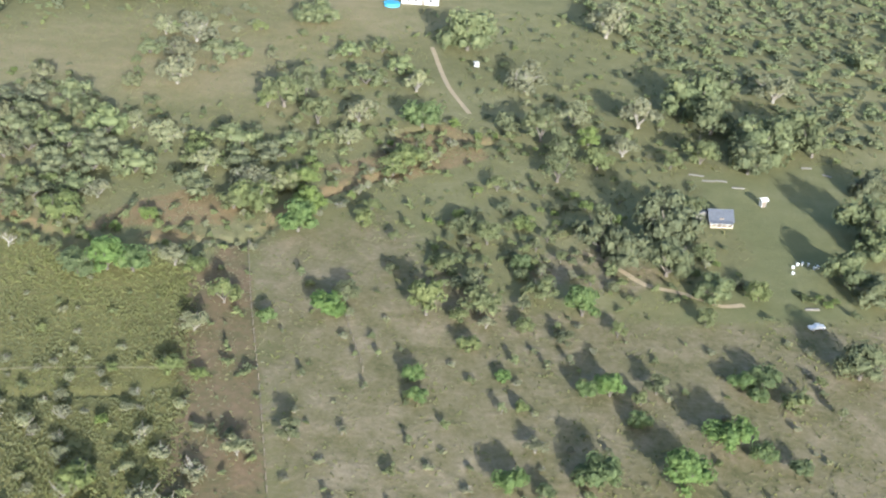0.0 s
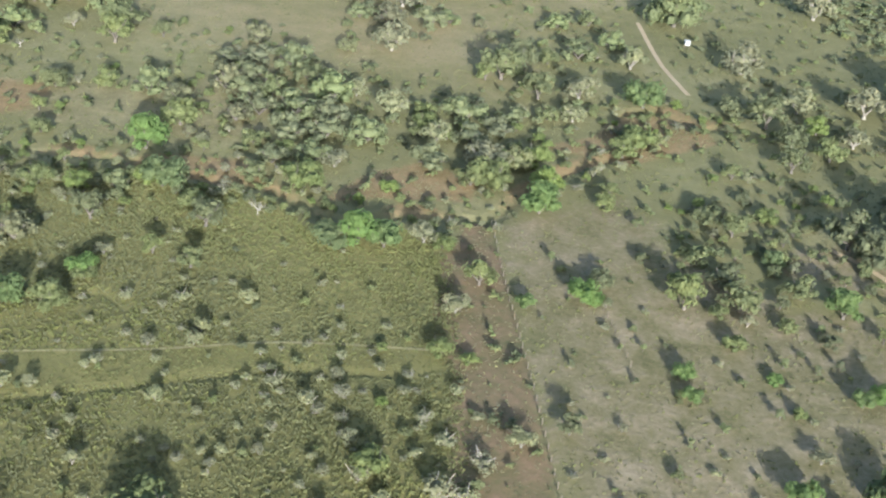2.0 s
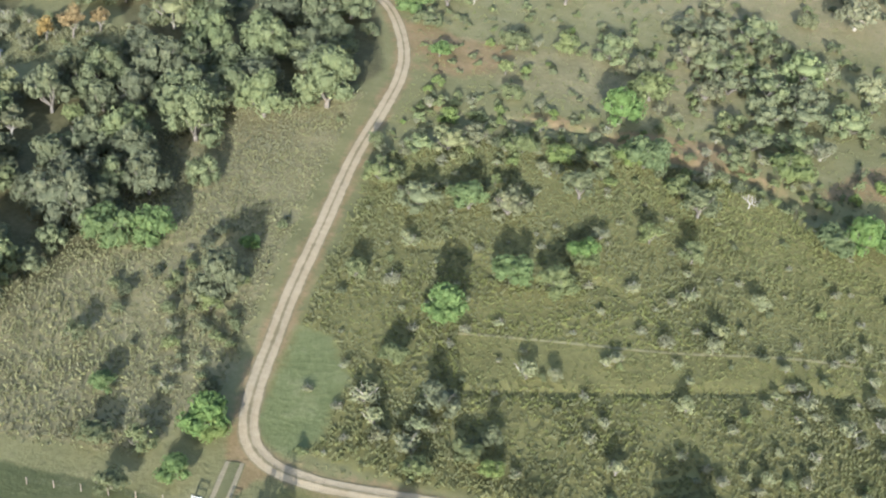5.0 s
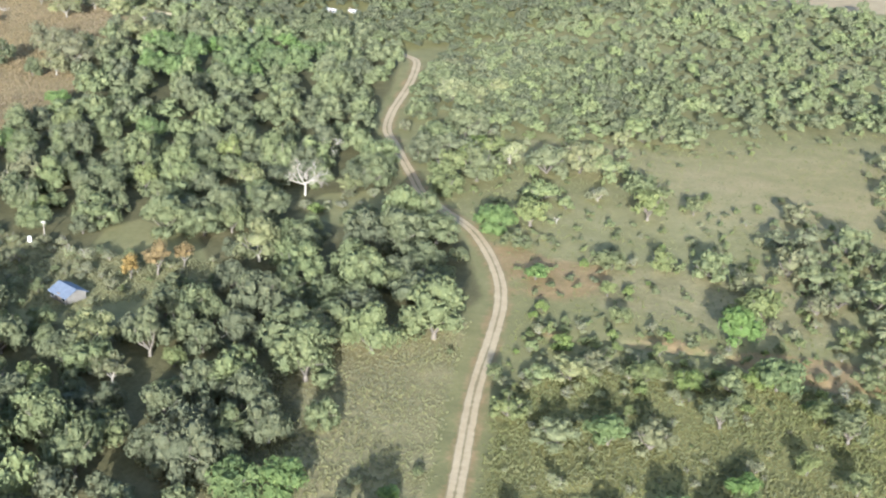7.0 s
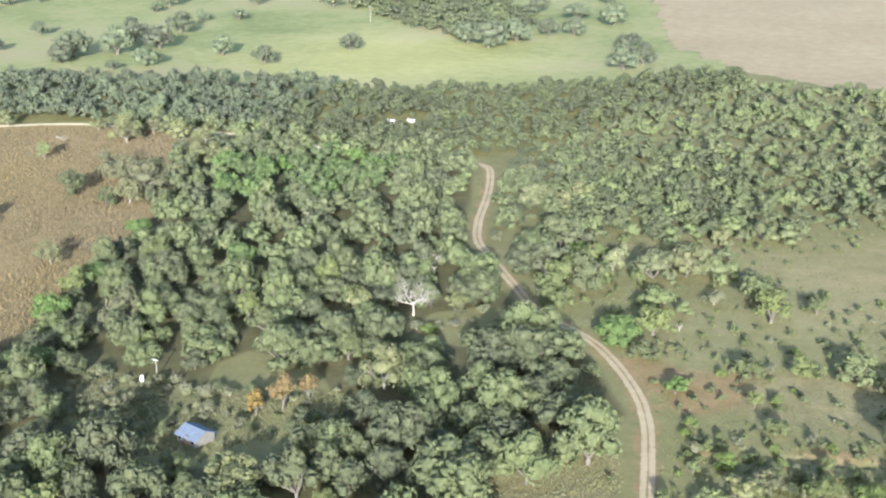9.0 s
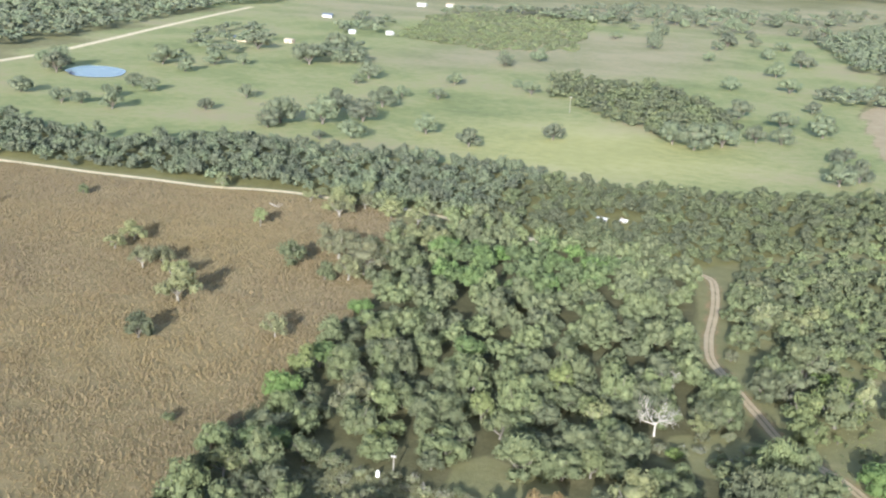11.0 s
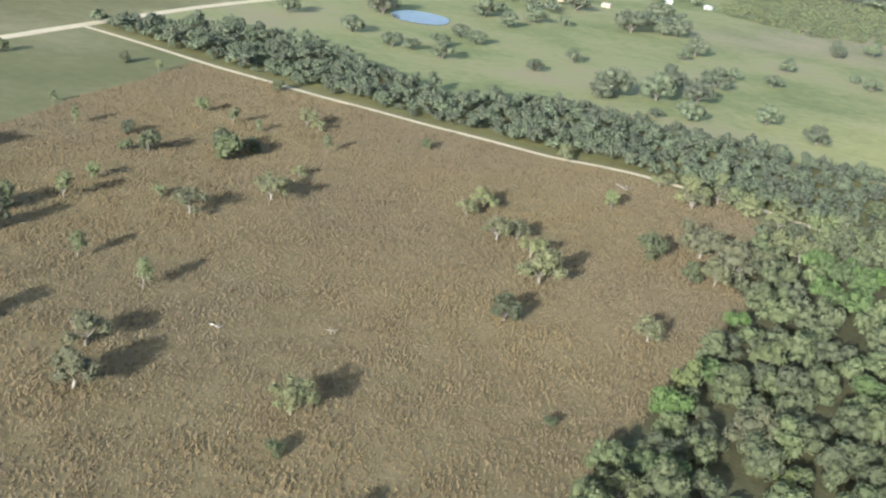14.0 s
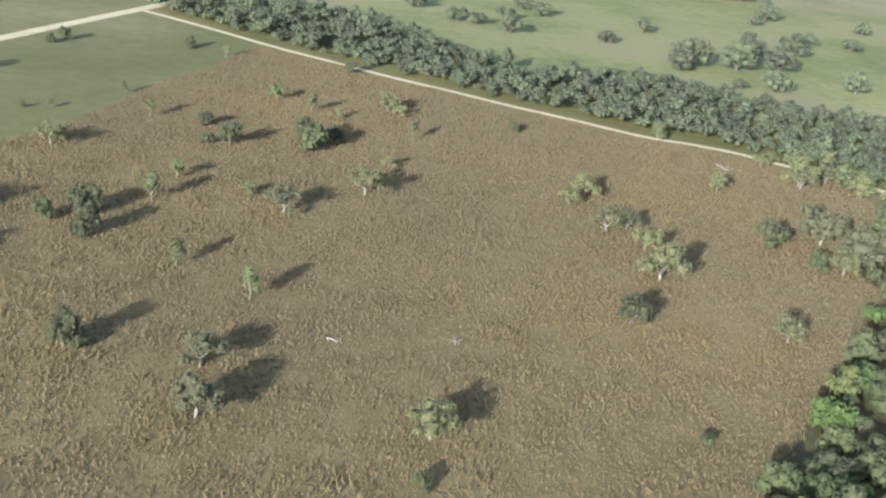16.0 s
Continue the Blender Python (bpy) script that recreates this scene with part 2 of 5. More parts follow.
FIELD = [(-293, 80), (-293, 185), (-299, 204), (-307, 227), (-311, 250), (-315, 280), (-320, 310), (-328, 338), (-343, 350), (-348, 380), (-352, 414), (-385, 432),
         (-418, 431), (-457, 419), (-507, 411), (-563, 403.5), (-628, 398), (-605, 353), (-592, 315), (-575, 284), (-558, 246), (-545, 180), (-530, 80)]
GREEN_FIELD = [(-628, 399), (-712, 397), (-686, 328), (-645, 215), (-600, 80), (-530, 80), (-545, 180), (-558, 246), (-592, 315)]
MEADOW = [(-142, 135), (-136, 124), (-120, 122.5), (-90, 127), (-60, 132), (-36, 137), (-41, 170), (-48, 208), (-58, 219), (-75, 214), (-88, 224), (-108, 227), (-132, 225),
          (-153, 205), (-146, 165)]
STRAW = [(-190, 216), (-168, 226), (-160.5, 190), (-152, 152), (-146.5, 132), (-152, 117), (-178, 110), (-187, 135), (-182, 160), (-184, 186)]
STRAW_COVER = [(-196, 220), (-168, 228), (-160.5, 190), (-152, 152), (-146.5, 132), (-150, 114), (-184, 106), (-196, 135), (-192, 160), (-194, 190)]
RED_STRIP = [(-46, 224), (-41.5, 226), (-35.5, 201), (-24.5, 146), (-21, 128), (-38, 128), (-42, 170), (-47, 187), (-49, 206), (-47, 215)]
RED_BANK = [(-76, 225), (-64, 230), (-47, 234), (-44, 246), (-58, 250), (-68, 242)]
RED_BANK_B = [(-34, 267), (-23, 275), (-14, 296), (2, 292), (8, 282), (-8, 268), (-14, 262)]
RED_BANK_C = [(-120, 229), (-100, 228), (-86, 230), (-92, 240), (-112, 238)]
RED_BANK_D = [(-170, 254), (-160, 250), (-156, 262), (-166, 268), (-174, 266)]
DRY = [(-23, 80), (-24, 148), (-35, 201), (-40, 226), (-14, 244), (-4, 220), (12, 208), (50, 207), (84, 212), (100, 150), (90, 80)]
TAN_A = [(-172, 264), (-150, 266), (-122, 272), (-98, 300), (-96, 250), (-125, 243), (-150, 246)]
TAN_B = [(-188, 346), (-160, 353), (-148, 343), (-180, 334)]
DRY_B = [(14, 222), (36, 216), (44, 226), (30, 236), (20, 232)]
PADDOCK_LAWN = [(-134, 107), (-127, 110), (-107, 114), (-87, 117.5), (-40, 126), (0, 136), (20, 60), (-122, 60)]
PADDOCK_LAWN_B = [(-138, 108), (-146, 108), (-175, 104), (-185, 60), (-126, 60)]
VERGE = [(-130, 116), (-100, 120), (-60, 126.5), (-30, 132), (-30, 129.5), (-60, 123.5), (-87, 119), (-107, 115.4), (-130, 111.5)]
JUNCTION = [(-142, 124), (-138, 116), (-136.5, 111), (-134.5, 111), (-133, 116), (-130, 118), (-136, 122)]
CORNER_LAWN = [(-139, 126), (-136, 122.5), (-131, 121), (-129, 126), (-131, 140), (-138, 148), (-143, 148)]
HOUSE_LAWN = [(56, 282), (92, 296), (96, 270), (88, 240), (83, 216), (66, 212), (40, 206), (55, 222), (64, 240), (58, 262)]
FAR_STUBBLE = [(-221, 679), (-258, 859), (-230, 1000), (-20, 1000), (-30, 600), (-101, 577), (-136, 583), (-176, 612)]
NORTH_PASTURE = [(-690, 495), (-628, 497), (-564, 474), (-535, 474), (-521, 500), (-497, 520), (-468, 518), (-423, 530), (-379, 533), (-315, 535), (-283, 539), (-262, 549),
                 (-213, 590), (-176, 612), (-221, 679), (-258, 859), (-300, 1500), (-1100, 1500), (-800, 720), (-752, 512), (-722, 432)]
HAY = [(-430, 606), (-396, 686), (-311, 672), (-276, 617), (-290, 565), (-339, 531), (-387, 546)]
WORN = [(-609, 833), (-618, 964), (-601, 1095), (-561, 1236), (-485, 1347), (-393, 1098), (-405, 930), (-456, 873), (-517, 894), (-552, 829)]
WORN_B = [(-968, 1263), (-386, 2130), (-324, 1583), (-490, 1389), (-610, 1363), (-824, 1124)]
CAMP_GLADE = [(-312, 470), (-300, 480), (-284, 482), (-286, 466), (-300, 460)]
WEST_PASTURE = [(-150, 330), (-92, 300), (-84, 304), (-50, 300), (-48, 340), (-20, 380), (-10, 420), (-30, 560), (-60, 540), (-60, 395), (-98, 385)]
CREEK = [(-150, 226), (-132, 230), (-119, 232.5), (-108, 230), (-98, 228), (-88, 228.5), (-81, 224), (-75, 218.5), (-68, 220), (-58, 224), (-50, 225.5), (-41, 227), (-37, 237),
         (-31, 249), (-24, 258), (-14, 268), (-11, 280), (-16, 292), (-8, 298), (4, 290), (14, 293)]
WOOD = [(-190, 205), (-190, 190), (-181, 180), (-180, 160), (-184, 135), (-190, 90), (-293, 90), (-294, 185), (-300, 204), (-308, 227), (-312, 250), (-316, 280),
        (-321, 310), (-329, 338), (-344, 352), (-349, 380), (-352, 412), (-320, 424), (-298, 416), (-262, 416), (-250, 408), (-241, 378), (-236, 352), (-231, 338),
        (-222, 322), (-213, 306), (-204, 292), (-194, 281), (-184, 271), (-177, 258), (-168, 240), (-170, 228), (-186, 216)]
BRIGHT_STAND = [(-336, 384), (-300, 408), (-268, 404), (-272, 372), (-290, 352), (-312, 352)]
HUT_GLADE = [(-262, 197), (-240, 199), (-228, 214), (-214, 224), (-212, 231), (-228, 233), (-245, 226), (-262, 228), (-284, 230), (-282, 213)]
HUT_YARD = [(-246, 191), (-241, 195), (-233, 198), (-223, 202), (-219, 217), (-227, 232), (-237, 244), (-254, 248), (-258, 239), (-253, 224), (-257, 211), (-256, 200)]
RED_BANK_E = [(-165, 258), (-156, 264), (-147, 265), (-146, 250), (-152, 244), (-160, 243)]
TRACK_GLADE = [(-222, 264), (-204, 262), (-192, 272), (-198, 286), (-212, 288), (-222, 280)]
BELT = [(-712, 408), (-630, 408), (-560, 413), (-505, 420), (-455, 429), (-415, 441), (-350, 442), (-300, 428), (-252, 424), (-240, 445), (-205, 500), (-172, 560), (-176, 606),
        (-213, 588), (-262, 547), (-315, 532), (-380, 530), (-423, 527), (-468, 514), (-497, 517), (-521, 496), (-535, 470), (-564, 470), (-628, 492), (-690, 490), (-722, 432)]
THICKET = [(-240, 440), (-236, 400), (-229, 368), (-205, 348), (-155, 356), (-98, 392), (-60, 402), (-40, 440), (-60, 560), (-110, 572), (-168, 580), (-205, 505)]
ROUGH = [(-178, 268), (-167, 250), (-158, 206), (-150, 160), (-142, 128), (-130, 117), (-40, 130), (100, 150), (110, 300), (60, 420), (-60, 400), (-100, 392), (-155, 356),
         (-205, 348), (-196, 300)]
MEADOW_BAND = [(-121, 156.5), (-104, 161.5), (-70, 173.5), (-45, 178), (-43, 171), (-70, 166), (-88, 157), (-116, 145.5)]
DITCH = [(-121, 143), (-115, 144), (-99, 151), (-88, 156), (-70, 165), (-50, 169)]
DITCH_B = [(-136, 176), (-128, 180), (-121, 174), (-112, 176), (-103, 180), (-98, 176)]
GROVE = [(-14, 214), (-8, 236), (2, 262), (22, 268), (44, 262), (54, 244), (60, 226), (50, 212), (36, 214), (14, 207), (0, 200)]
YARD_THICKET = [(40, 398), (36, 436), (60, 490), (180, 500), (175, 330), (112, 308), (95, 300), (90, 316), (78, 348), (54, 368)]


def inside(poly, x, y):
    """Which of the points lie inside the polygon."""
    x, y = np.asarray(x, float), np.asarray(y, float)
    r = np.zeros(x.shape, bool)
    for (x0, y0), (x1, y1) in zip(poly, poly[1:] + poly[:1]):
        if y0 != y1:
            r ^= ((y0 > y) != (y1 > y)) & (x < (x1 - x0) * (y - y0) / (y1 - y0) + x0)
    return r


def off_line(line, x, y):
    """The distance of the points from a line of straight pieces."""
    x, y = np.asarray(x, float), np.asarray(y, float)
    best = np.full(x.shape, 1e9)
    for (x0, y0), (x1, y1) in zip(line, line[1:]):
        dx, dy = x1 - x0, y1 - y0
        k = np.clip(((x - x0) * dx + (y - y0) * dy) / (dx * dx + dy * dy), 0, 1)
        best = np.minimum(best, np.hypot(x - x0 - k * dx, y - y0 - k * dy))
    return best


def depth_in(poly, x, y):
    d = off_line(poly + poly[:1], x, y)
    return np.where(inside(poly, x, y), d, -d)


def ground_height(x, y):
    """The lie of the land: near flat, with a creek bed, road crowns left level."""
    x, y = np.asarray(x, float), np.asarray(y, float)
    z = 0.25 * np.sin(x * 0.031 + 1.3) * np.cos(y * 0.027) + 0.12 * np.sin(x * 0.11 + y * 0.07)
    z = z * np.clip((x + 640) / 80, 0, 1) * np.clip((600 - y) / 80, 0, 1)
    z = z - 0.85 * np.exp(-(off_line(CREEK, x, y) / 1.0) ** 2) - 0.4 * np.exp(-(np.minimum(off_line(DITCH, x, y), off_line(DITCH_B, x, y)) / 0.9) ** 2)
    return z


def height_at(x, y):
    return float(ground_height(np.array([x]), np.array([y]))[0])


# ---- ground ----
def axis(lo, hi, step, far_lo, far_hi):
    core = list(np.arange(lo, hi + step, step))
    d, v = step, core[-1]
    while v < far_hi:
        d *= 1.25
        v += d
        core.append(v)
    d, v = step, core[0]
    while v > far_lo:
        d *= 1.25
        v -= d
        core.insert(0, v)
    return np.array(core)


def mesh_from(name, verts, faces, mat=None, smooth=False):
    me = bpy.data.meshes.new(name)
    me.from_pydata([tuple(v) for v in verts], [], [tuple(f) for f in faces])
    if mat:
        me.materials.append(mat)
    if smooth:
        me.polygons.foreach_set("use_smooth", [True] * len(me.polygons))
    me.update()
    return me


def quads_mesh(name, verts, quads, mat, tint=None, smooth=0):
    me = bpy.data.meshes.new(name)
    me.vertices.add(len(verts))
    me.vertices.foreach_set("co", np.asarray(verts, float).ravel())
    n = quads.shape[1]
    me.loops.add(quads.size)
    me.loops.foreach_set("vertex_index", quads.ravel().astype(np.int32))
    me.polygons.add(len(quads))
    me.polygons.foreach_set("loop_start", np.arange(0, quads.size, n))
    if smooth:
        me.polygons.foreach_set("use_smooth", np.arange(len(quads)) < smooth)
    me.update(calc_edges=True)
    if tint is not None:
        me.attributes.new("tint", "FLOAT", "POINT").data.foreach_set("value", np.asarray(tint, np.float32))
    me.materials.append(mat)
    return me


def build_ground():
    xs, ys = axis(-640, 125, 2.8, -4200, 3200), axis(85, 560, 2.8, -2200, 4300)
    # closer lines where the creek and the ditches run
    xs = np.unique(np.concatenate([xs, xs[(xs > -155) & (xs < 18)] + 1.4]))
    ys = np.unique(np.concatenate([ys, ys[(ys > 140) & (ys < 300)] + 1.4]))
    X, Y = [a.ravel() for a in np.meshgrid(xs, ys)]
    Z = ground_height(X, Y)
    nx, ny = len(xs), len(ys)
    i = (np.arange(ny - 1)[:, None] * nx + np.arange(nx - 1)[None, :]).ravel()
    quads = np.stack([i, i + 1, i + nx + 1, i + nx], 1)
    me = bpy.data.meshes.new("ground")
    me.vertices.add(len(X))
    me.vertices.foreach_set("co", np.stack([X, Y, Z], 1).ravel())
    me.loops.add(quads.size)
    me.loops.foreach_set("vertex_index", quads.ravel())
    me.polygons.add(len(quads))
    me.polygons.foreach_set("loop_start", np.arange(0, quads.size, 4))
    me.polygons.foreach_set("use_smooth", np.ones(len(quads), bool))
    me.update(calc_edges=True)
    me.materials.append(ground_material())
    covers = {
        "grazed": [(WEST_PASTURE, 26)],
        "pasture": [(NORTH_PASTURE, 4)],
        "meadow": [(MEADOW, 4), (VERGE, 2), (BELT, 6)],
        "straw": [(STRAW_COVER, 3), (TAN_A, 10), (TAN_B, 6)],
        "dry": [(DRY, 16), (DRY_B, 6)],
        "field": [(FIELD, 3)],
        "hay": [(HAY, 45)],
        "worn": [(WORN, 45), (WORN_B, 40)],
        "stubble": [(FAR_STUBBLE, 4)],
        "earth": [(RED_STRIP, 3)],
        "bare": [(JUNCTION, 1.5), (RED_BANK, 3), (RED_BANK_B, 4), (RED_BANK_C, 4), (RED_BANK_D, 4), (RED_BANK_E, 6)],
        "lawn": [(PADDOCK_LAWN, 2), (PADDOCK_LAWN_B, 2)],
        "turf": [(HOUSE_LAWN, 6), (GREEN_FIELD, 4)],
        "lush": [(CORNER_LAWN, 4)],
        "litter": [(WOOD, 4)],
    }
    for name, polys in covers.items():
        w = np.zeros(len(X))
        for poly, soft in polys:
            w = np.maximum(w, np.clip(0.5 + depth_in(poly, X, Y) / (2 * soft), 0, 1))
        if name == "bare":  # worn verges of the track
            w = np.maximum(w, 0.62 * np.clip(1.5 - off_line(TRACK, X, Y) / 3.2, 0, 1))
            w = np.maximum(w, 0.62 * np.clip(1.5 - off_line(CREEK, X, Y - 3.0) / 3.6, 0, 1) * (0.72 + 0.28 * np.sin(X * 0.19 + 1.7 * np.sin(Y * 0.11))))
        if name == "litter":
            for g in (HUT_GLADE, HUT_YARD, TRACK_GLADE):
                w = np.minimum(w, np.clip(0.5 - depth_in(g, X, Y) / 6, 0, 1))
        me.attributes.new(name, "FLOAT", "POINT").data.foreach_set("value", w.astype(np.float32))
    return tagged(new("ground", me), "dry autumn grassland with fields, meadow and a creek bed", "ground", kind="structure")


ground = build_ground()


# ---- tracks ----
def smooth_line(pts, step):
    """Points at even steps on a curve through the given ones."""
    p = np.array([pts[0]] + list(pts) + [pts[-1]], float)
    out = []
    for a, b, c, d in zip(p, p[1:], p[2:], p[3:]):
        n = max(1, int(np.hypot(*(c - b)) / step))
        for k in range(n):
            t = k / n
            out.append(0.5 * (2 * b + (c - a) * t + (2 * a - 5 * b + 4 * c - d) * t * t + (3 * b - a - 3 * c + d) * t ** 3))
    out.append(p[-1])
    return np.array(out)


def road_material(name, rut_low, rut_high, mid_low, mid_high):
    m, nt, b = material(name, 0.95)
    pos = nt.nodes.new("ShaderNodeNewGeometry").outputs["Position"]
    a = nt.nodes.new("ShaderNodeAttribute")
    a.attribute_name = "rut"
    n1, n2, n3 = noise_node(nt, 0.12, 3, 0.6, pos), noise_node(nt, 0.9, 3, 0.6, pos), noise_node(nt, 5.0, 3, 0.7, pos)
    f = calc(nt, "ADD", calc(nt, "MULTIPLY", n1, 0.4), calc(nt, "ADD", calc(nt, "MULTIPLY", n2, 0.35), calc(nt, "MULTIPLY", n3, 0.25)))
    w = calc(nt, "ADD", a.outputs["Fac"], calc(nt, "MULTIPLY", calc(nt, "SUBTRACT", f, 0.5), 1.6))
    w = calc(nt, "MULTIPLY", calc(nt, "SUBTRACT", w, 0.3), 2.5, True)
    nt.links.new(mix(nt, w, ramp(nt, f, [(0.35, mid_low), (0.65, mid_high)]), ramp(nt, f, [(0.35, rut_low), (0.65, rut_high)])), b.inputs["Base Color"])
    bump(nt, b, n3, 0.08)
    return m


DIRT = road_material("pale_sandy_dirt", (0.345, 0.268, 0.161), (0.467, 0.375, 0.239), (0.176, 0.145, 0.0748), (0.26, 0.21, 0.12))
RUT_DIRT = road_material("worn_grassy_dirt", (0.25, 0.21, 0.13), (0.33, 0.275, 0.175), (0.115, 0.115, 0.05), (0.165, 0.155, 0.075))
MOWN = road_material("flattened_pale_grass", (0.191, 0.174, 0.0827), (0.278, 0.244, 0.131), (0.122, 0.122, 0.0522), (0.183, 0.174, 0.0783))
GRAVEL = road_material("white_caliche_gravel", (0.539, 0.445, 0.277), (0.712, 0.605, 0.402), (0.432, 0.361, 0.22), (0.572, 0.478, 0.306))


def build_track(name, pts, width, mat, label, verge=0.45, ruts=True, wander=0.12):
    line = smooth_line(pts, 1.6)
    tang = np.gradient(line, axis=0)
    tang /= np.linalg.norm(tang, axis=1)[:, None]
    side = np.stack([-tang[:, 1], tang[:, 0]], 1)
    rng = np.random.RandomState(7)
    # across: verge, wheel rut, middle, wheel rut, verge
    cross = [(-1.0, 0.0, 0.02), (-0.78, 0.75, 0.05), (-0.55, 1.0, 0.02), (-0.3, 0.85, 0.05), (0.0, 0.25 if ruts else 0.9, 0.09), (0.3, 0.85, 0.05), (0.55, 1.0, 0.02), (0.78, 0.75, 0.05), (1.0, 0.0, 0.02)]
    if ruts == "thin":
        cross = [(-1.0, 0.0, 0.02), (-0.8, 0.9, 0.03), (-0.55, 0.9, 0.03), (-0.4, 0.05, 0.06), (0.0, 0.0, 0.08), (0.4, 0.05, 0.06), (0.55, 0.9, 0.03), (0.8, 0.9, 0.03), (1.0, 0.0, 0.02)]
    verts, rut = [], []
    for k, (p, s) in enumerate(zip(line, side)):
        wob = wander * math.sin(k * 0.23) + wander * math.sin(k * 0.071 + 1)
        for u, r, h in cross:
            q = p + s * (u * width / 2 * (1.0 + 0.08 * rng.uniform(-1, 1) * (abs(u) > 0.9)) + wob)
            verts.append((q[0], q[1], height_at(q[0], q[1]) + h + 0.03))
            rut.append(r)
    n = len(cross)
    faces = [(k * n + j, (k + 1) * n + j, (k + 1) * n + j + 1, k * n + j + 1) for k in range(len(line) - 1) for j in range(n - 1)]
    me = mesh_from(name, verts, [f[::-1] for f in faces], mat, True)
    me.attributes.new("rut", "FLOAT", "POINT").data.foreach_set("value", np.array(rut, np.float32))
    return tagged(new(name, me), label, "road", kind="structure")


build_track("road_farm_track", TRACK, 3.0, DIRT, "pale sandy farm track with two wheel ruts")
build_track("road_field_edge", FIELD_ROAD, 3.8, GRAVEL, "pale gravel lane along the brown field", ruts=False)
build_track("road_far_lane", FAR_ROAD, 7.0, GRAVEL, "wide pale gravel road far off", ruts=False)
build_track("road_paddock_ruts", SIDE_TRACK, 2.9, RUT_DIRT, "grassy side track with two worn ruts", ruts="thin")
build_track("road_foot_path", FOOT_PATH, 1.6, DIRT, "narrow worn dirt path through the grove", ruts=False)
build_track("road_mown_line", MOWN_LINE, 0.75, MOWN, "thin pale mown line across the meadow", ruts=False, wander=0.3)
build_track("road_yard_path", YARD_TRACK, 1.5, DIRT, "short pale dirt path to the yard", ruts=False)


# ---- plants: shapes ----
def cube_ball(n):
    """A unit ball of quads: the faces of a cube, n by n, drawn out to a sphere."""
    index, verts, quads = {}, [], []
    for ax in range(3):
        for sg in (-1, 1):
            ids = {}
            for i in range(n + 1):
                for j in range(n + 1):
                    p = [0.0, 0.0, 0.0]
                    p[ax], p[(ax + 1) % 3], p[(ax + 2) % 3] = sg, math.tan((2 * i / n - 1) * math.pi / 4), math.tan((2 * j / n - 1) * math.pi / 4)
                    key = tuple(round(c, 5) for c in p)
                    if key not in index:
                        index[key] = len(verts)
                        verts.append(np.array(p) / np.linalg.norm(p))
                    ids[i, j] = index[key]
            for i in range(n):
                for j in range(n):
                    q = (ids[i, j], ids[i + 1, j], ids[i + 1, j + 1], ids[i, j + 1])
                    quads.append(q if sg > 0 else q[::-1])
    return np.array(verts), np.array(quads)


BALLS = {n: cube_ball(n) for n in (1, 2)}


def clump_cloud(rng, centres, radii, count, size, squash=0.8, inner=0.12, low=-0.5, core=0.8, grain=1, body=0.62):
    """A crown: knobbly inner masses of leaves, one a lobe, under many small bent sprays of four corners.
    Gives the corners, the quads and the number of quads that belong to the inner masses."""
    c, r, flat = np.array(centres), np.array(radii), np.array([1, 1, squash])
    verts, quads, base = [], [], 0
    if core:
        bv, bq = BALLS[grain]
        for p, q in zip(c, r):
            verts.append(p + bv * flat * (q * core * rng.uniform(0.7, 1.18, len(bv)))[:, None])
            quads.append(bq + base)
            base += len(bv)
        # a body that fills the crown between its lobes
        mid = (c.max(0) + c.min(0)) / 2
        half = ((c.max(0) - c.min(0)) / 2 * body + 0.35 * r.mean()) * (1, 1, 0.62)
        bv, bq = BALLS[grain + 1]
        verts.append(mid + bv * half * rng.uniform(0.82, 1.1, len(bv))[:, None])
        quads.append(bq + base)
        base += len(bv)
    inner_quads = sum(len(q) for q in quads)
    n = count * 4
    k = rng.choice(len(r), n, p=r ** 2 / (r ** 2).sum())
    d = rng.normal(size=(n, 3))
    d /= np.linalg.norm(d, axis=1)[:, None]
    p = c[k] + d * flat * (r[k] * (1.03 - inner * np.abs(rng.normal(size=n))))[:, None]
    depth = np.linalg.norm((p[:, None] - c[None]) / flat, axis=2) / r[None]
    depth[np.arange(n), k] = 9
    keep = np.nonzero((d[:, 2] > low) & (depth.min(1) > 0.84))[0][:count]
    d, p, n = d[keep], p[keep], len(keep)
    nrm = d + 0.4 * rng.normal(size=(n, 3))
    nrm /= np.linalg.norm(nrm, axis=1)[:, None]
    a = np.cross(nrm, rng.normal(size=(n, 3)))
    a /= np.linalg.norm(a, axis=1)[:, None]
    b = np.cross(nrm, a)
    s = size * rng.uniform(0.55, 1.35, n)
    corners = []
    for u, v in ((-1, -0.25), (-0.1, -0.75), (1, 0.1), (0.05, 0.8)):
        corners.append(p + a * (s * u * rng.uniform(0.75, 1.2, n))[:, None] + b * (s * v * rng.uniform(0.7, 1.2, n))[:, None] + nrm * (s * 0.25 * (abs(u) < 0.5))[:, None])
    verts.append(np.stack(corners, 1).reshape(-1, 3))
    quads.append(np.arange(4 * n).reshape(-1, 4) + base)
    return np.concatenate(verts), np.concatenate(quads), inner_quads


